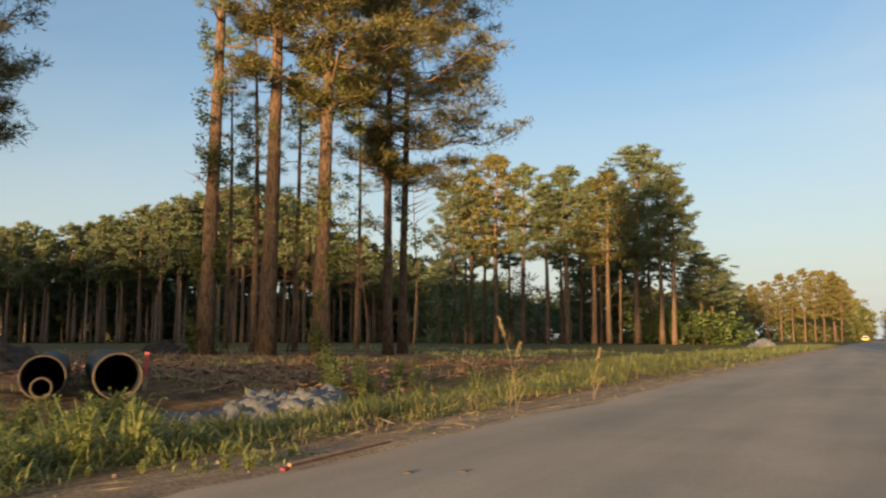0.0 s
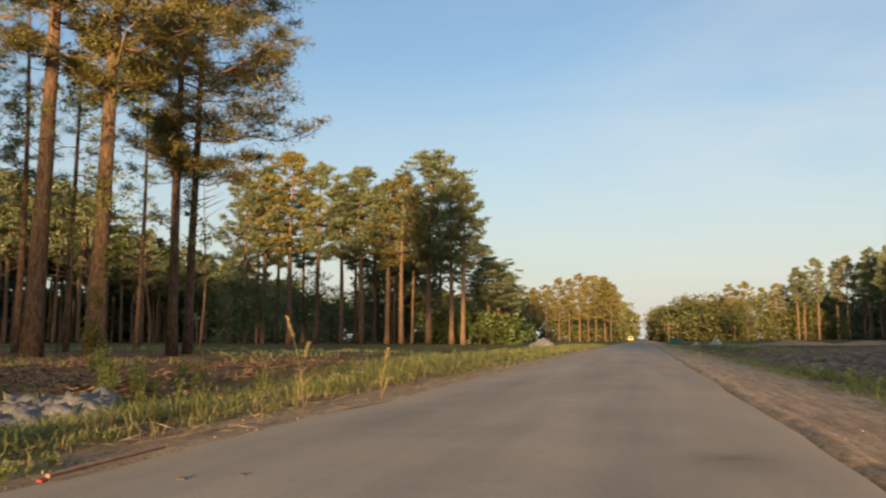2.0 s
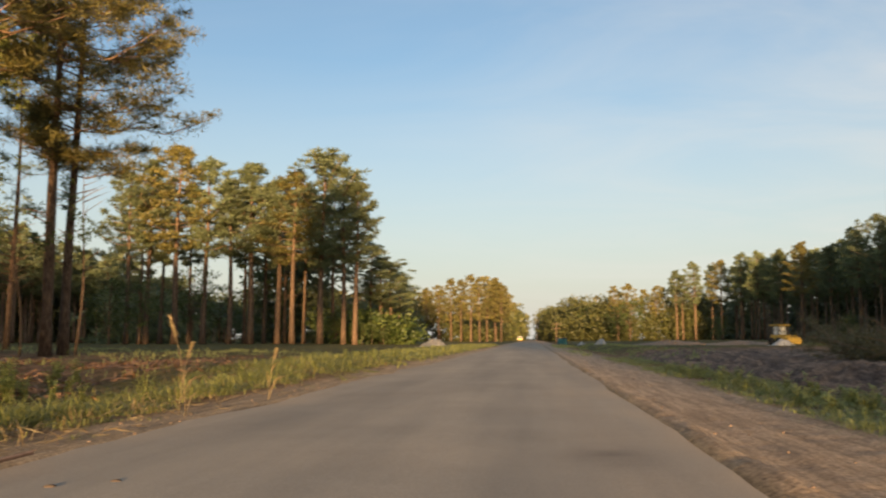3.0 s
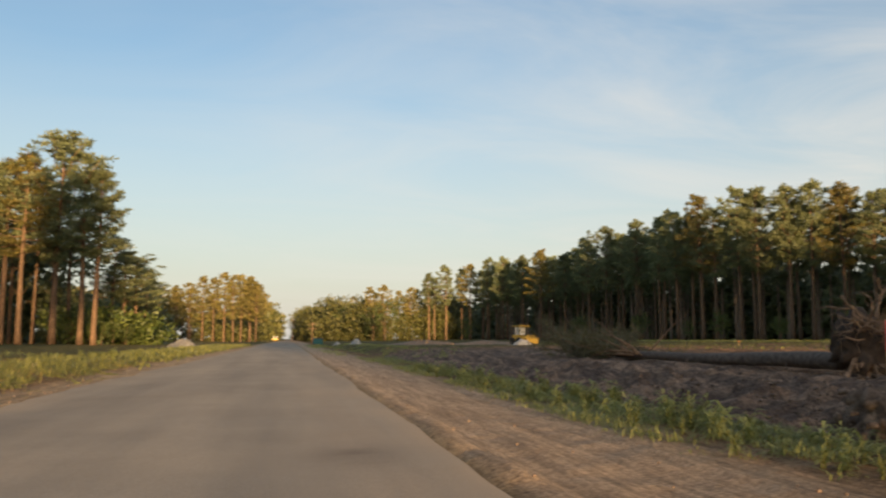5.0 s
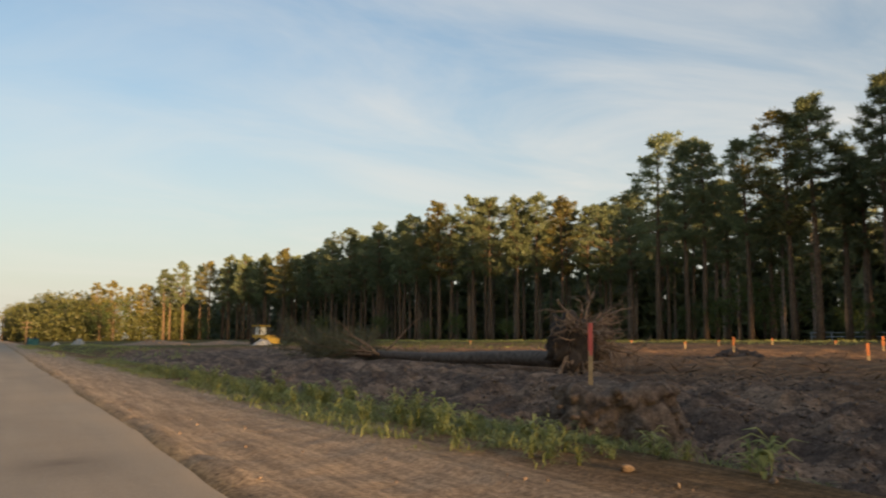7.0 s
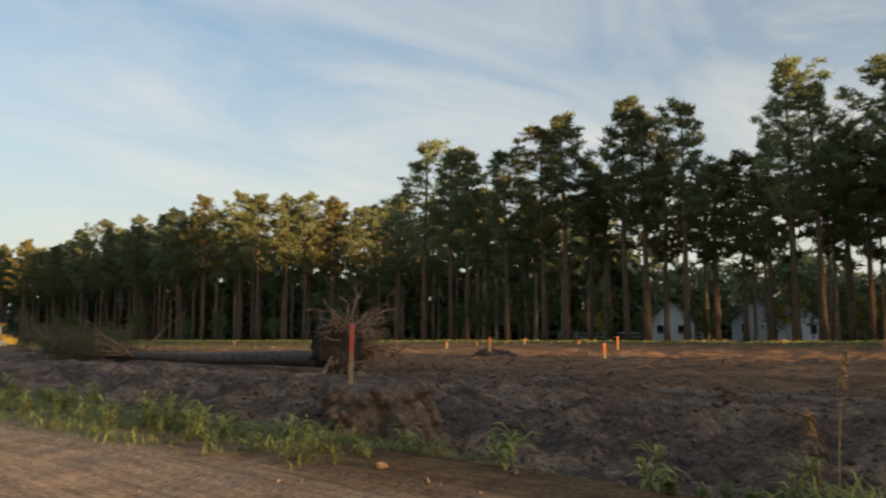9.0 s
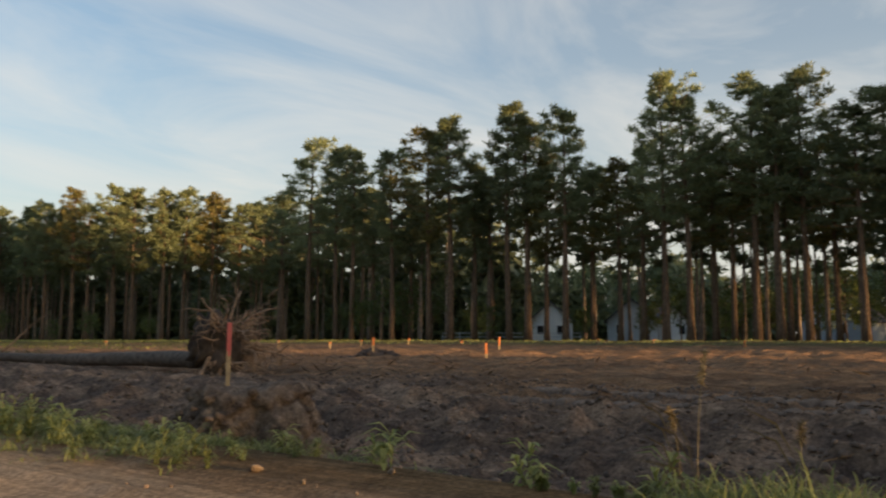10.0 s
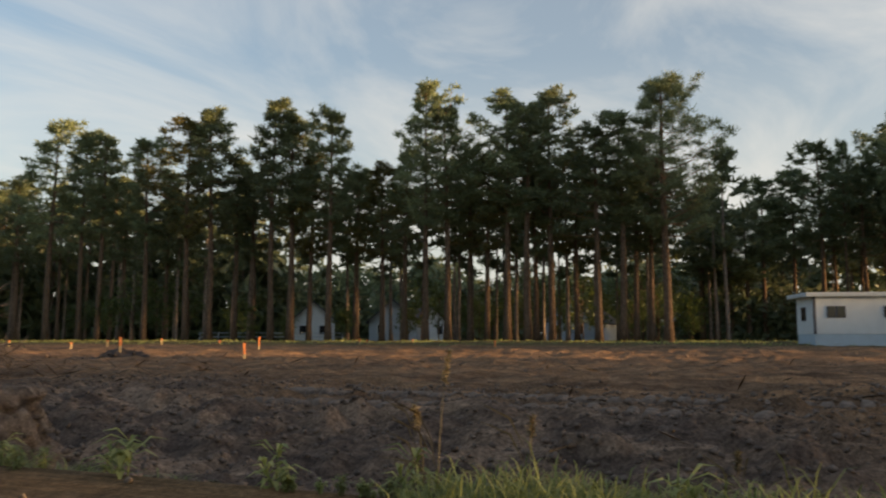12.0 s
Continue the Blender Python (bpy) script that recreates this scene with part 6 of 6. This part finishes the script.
# ---------------------------------------------------------------- houses beyond the trees
def house(a, d, w, dep, h, turn, wall_mat, roof_mat, label):
    x, y = polar(a, d)
    t = thing("house", pose(x, y, ground_z(x, y) - 0.1, 0, 0, turn), label, "house", "houses behind the pines")
    rise = w * 0.42
    hp = Heap()
    v = [(-w / 2, 0, 0), (w / 2, 0, 0), (w / 2, 0, h), (0, 0, h + rise), (-w / 2, 0, h)]
    v = v + [(p[0], dep, p[2]) for p in v]
    f = [(0, 1, 2), (0, 2, 4), (4, 2, 3), (5, 7, 6), (5, 9, 7), (9, 8, 7), (0, 4, 9), (0, 9, 5), (1, 6, 7), (1, 7, 2)]
    child("wall", hp.add(v, f).mesh("wall", wall_mat), t, "pale siding wall with a gable")
    rf = Heap()
    for s in (-1, 1):
        e = 0.45
        lo, top = np.array([s * (w / 2 + e), 0, h - e * 0.84]), np.array([0, 0, h + rise])
        q = []
        for yy in (-e, dep + e):
            for p in (lo, top):
                q += [[p[0], yy, p[2] + 0.03], [p[0], yy, p[2] + 0.20]]
        q = np.array(q)
        rf.add(q, [(1, 5, 7), (1, 7, 3), (0, 2, 6), (0, 6, 4), (0, 1, 3), (0, 3, 2), (4, 6, 7), (4, 7, 5), (0, 4, 5), (0, 5, 1), (2, 3, 7), (2, 7, 6)])
    child("roof", rf.mesh("roof", roof_mat), t, "dark shingled gable roof")
    for wx, wz in ((-w * 0.25, 0.9), (w * 0.22, 0.9)):
        win = block("window", (wx - 0.55, -0.06, wz), (wx + 0.55, 0.05, wz + 1.4), M_WHITE, t, "white-framed window", 0.01)
        block("pane", (wx - 0.45, -0.075, wz + 0.1), (wx + 0.45, -0.03, wz + 1.3), M_GLASS, win, "", 0.005)


house(60.3, 118, 6.0, 9, 3.0, -62, M_WHITE, M_SHINGLE, "white gabled house glimpsed between the trunks")
house(65.8, 112, 6.5, 9, 2.8, -66, M_GREY, M_SHINGLE, "blue-grey gabled house glimpsed between the trunks")
house(68.6, 120, 5.0, 8, 2.6, -40, M_WHITE, M_SHINGLE, "pale small house behind the pines")
house(78.0, 116, 8.0, 9, 2.7, -100, M_GREY, M_SHINGLE, "grey house behind the pines")
house(86.4, 105, 5.5, 8, 2.2, -80, M_CLOD, M_SKIRT, "brick house with a blue-grey roof between the trees")

fence = thing("rail_fence", pose(*polar(57.5, 108), ground_z(*polar(57.5, 108)), 0, 0, -58), "low white rail fence in front of the houses", "fence")
for i in range(9):
    block("post", (-9 + i * 2.25, -0.06, 0), (-8.88 + i * 2.25, 0.06, 1.1), M_GREY, fence, "", 0.01)
for z in (0.45, 0.95):
    block("rail", (-9, -0.03, z), (9.1, 0.03, z + 0.09), M_GREY, fence, "", 0.01)


# ---------------------------------------------------------------- small far things along the road
def wheel_mesh(r, w):
    hp = Heap()
    a = np.linspace(0, 2 * np.pi, 18, endpoint=False)
    prof = [(r * 0.35, -w / 2), (r * 0.9, -w / 2), (r, -w * 0.35), (r, w * 0.35), (r * 0.9, w / 2), (r * 0.35, w / 2)]
    v = [(p * math.cos(t), y, p * math.sin(t)) for p, y in prof for t in a]
    n, f = len(prof), []
    for i in range(n):
        for j in range(18):
            k, l = (j + 1) % 18, (i + 1) % n
            f += [(i * 18 + j, l * 18 + j, i * 18 + k), (i * 18 + k, l * 18 + j, l * 18 + k)]
    return hp.add(v, f).mesh("wheel", M_RUBBER)


def loader(a, d):
    x, y = polar(a, d)
    t = thing("small_loader", pose(x, y, ground_z(x, y), 0, 0, -70), "small yellow loader with a pale cab on the field", "machine")
    block("body", (-0.9, -0.6, 0.45), (0.9, 0.6, 1.15), M_YELLOW, t, "yellow body", 0.05)
    for px in (-0.55, 0.45):
        for py in (-0.55, 0.55):
            block("canopy_post", (px - 0.04, py - 0.04, 1.1), (px + 0.04, py + 0.04, 2.1), M_FRAME, t, "", 0.01)
    block("cab", (-0.5, -0.5, 1.12), (0.25, 0.5, 2.0), M_WHITE, t, "pale cab walls", 0.05)
    block("canopy", (-0.85, -0.75, 2.08), (0.75, 0.75, 2.22), M_YELLOW, t, "yellow canopy roof", 0.03)
    block("arm", (0.3, -0.72, 0.9), (1.8, -0.6, 1.1), M_YELLOW, t, "", 0.02)
    block("arm", (0.3, 0.6, 0.9), (1.8, 0.72, 1.1), M_YELLOW, t, "", 0.02)
    block("bucket", (1.6, -0.85, 0.15), (2.3, 0.85, 0.85), M_YELLOW, t, "", 0.05)
    me = wheel_mesh(0.42, 0.3)
    for px in (-0.6, 0.6):
        for py in (-0.72, 0.72):
            child("wheel", me, t).location = (px, py, 0.42)


loader(16.1, 95)


def container(a, d):
    x, y = polar(a, d)
    t = thing("waste_container", pose(x, y, ground_z(x, y), 0, 0, 8), "teal steel waste container beside the road", "container")
    block("body", (-0.9, -0.8, 0.12), (0.9, 0.8, 1.35), M_TEAL, t, "", 0.04)
    block("lid", (-0.95, -0.85, 1.35), (0.95, 0.85, 1.5), M_FRAME, t, "dark lid", 0.03)
    for px in (-0.5, 0, 0.5):
        block("rib", (px - 0.05, -0.86, 0.15), (px + 0.05, -0.79, 1.3), M_TEAL, t, "", 0.01)
    block("runner", (-0.8, -0.7, 0), (-0.6, 0.7, 0.13), M_FRAME, t, "", 0.01)
    block("runner", (0.6, -0.7, 0), (0.8, 0.7, 0.13), M_FRAME, t, "", 0.01)


container(2.0, 165)


def truck(x, y):
    t = thing("pickup_truck", pose(x, y, ground_z(x, y), 0, 0, 90), "pale yellow pickup truck parked far along the road", "vehicle")
    block("body", (-2.4, -0.9, 0.5), (2.4, 0.9, 1.1), M_YELLOW, t, "", 0.08)
    cab = block("cab", (-0.4, -0.82, 1.08), (1.2, 0.82, 1.85), M_WHITE, t, "pale cab", 0.12)
    block("windscreen", (-0.43, -0.7, 1.2), (-0.38, 0.7, 1.7), M_GLASS, cab, "", 0.01)
    me = wheel_mesh(0.38, 0.25)
    for px in (-1.5, 1.5):
        for py in (-0.8, 0.8):
            child("wheel", me, t).location = (px, py, 0.38)
    for py in (-0.65, 0.65):
        block("headlight", (-2.45, py - 0.15, 0.75), (-2.38, py + 0.15, 0.95), M_WHITE, t, "", 0.02)


truck(-4.6, 300)


def pole(x, y, h):
    t = thing("utility_pole", pose(x, y, ground_z(x, y)), "tall wooden utility pole far along the road", "pole", "utility poles")
    hp = Heap()
    tube(hp, [(0, 0, -0.3), (0, 0, h / 2), (0.05, 0, h)], [0.2, 0.17, 0.13], 8)
    child("post", hp.mesh("post", M_STICK, True), t)
    for z in (h - 0.6, h - 1.8):
        block("crossarm", (-1.2, -0.07, z), (1.2, 0.07, z + 0.14), M_STICK, t, "", 0.01)


pole(2.0, 420, 11)
pole(3.2, 480, 11)
pole(6.5, 230, 6)
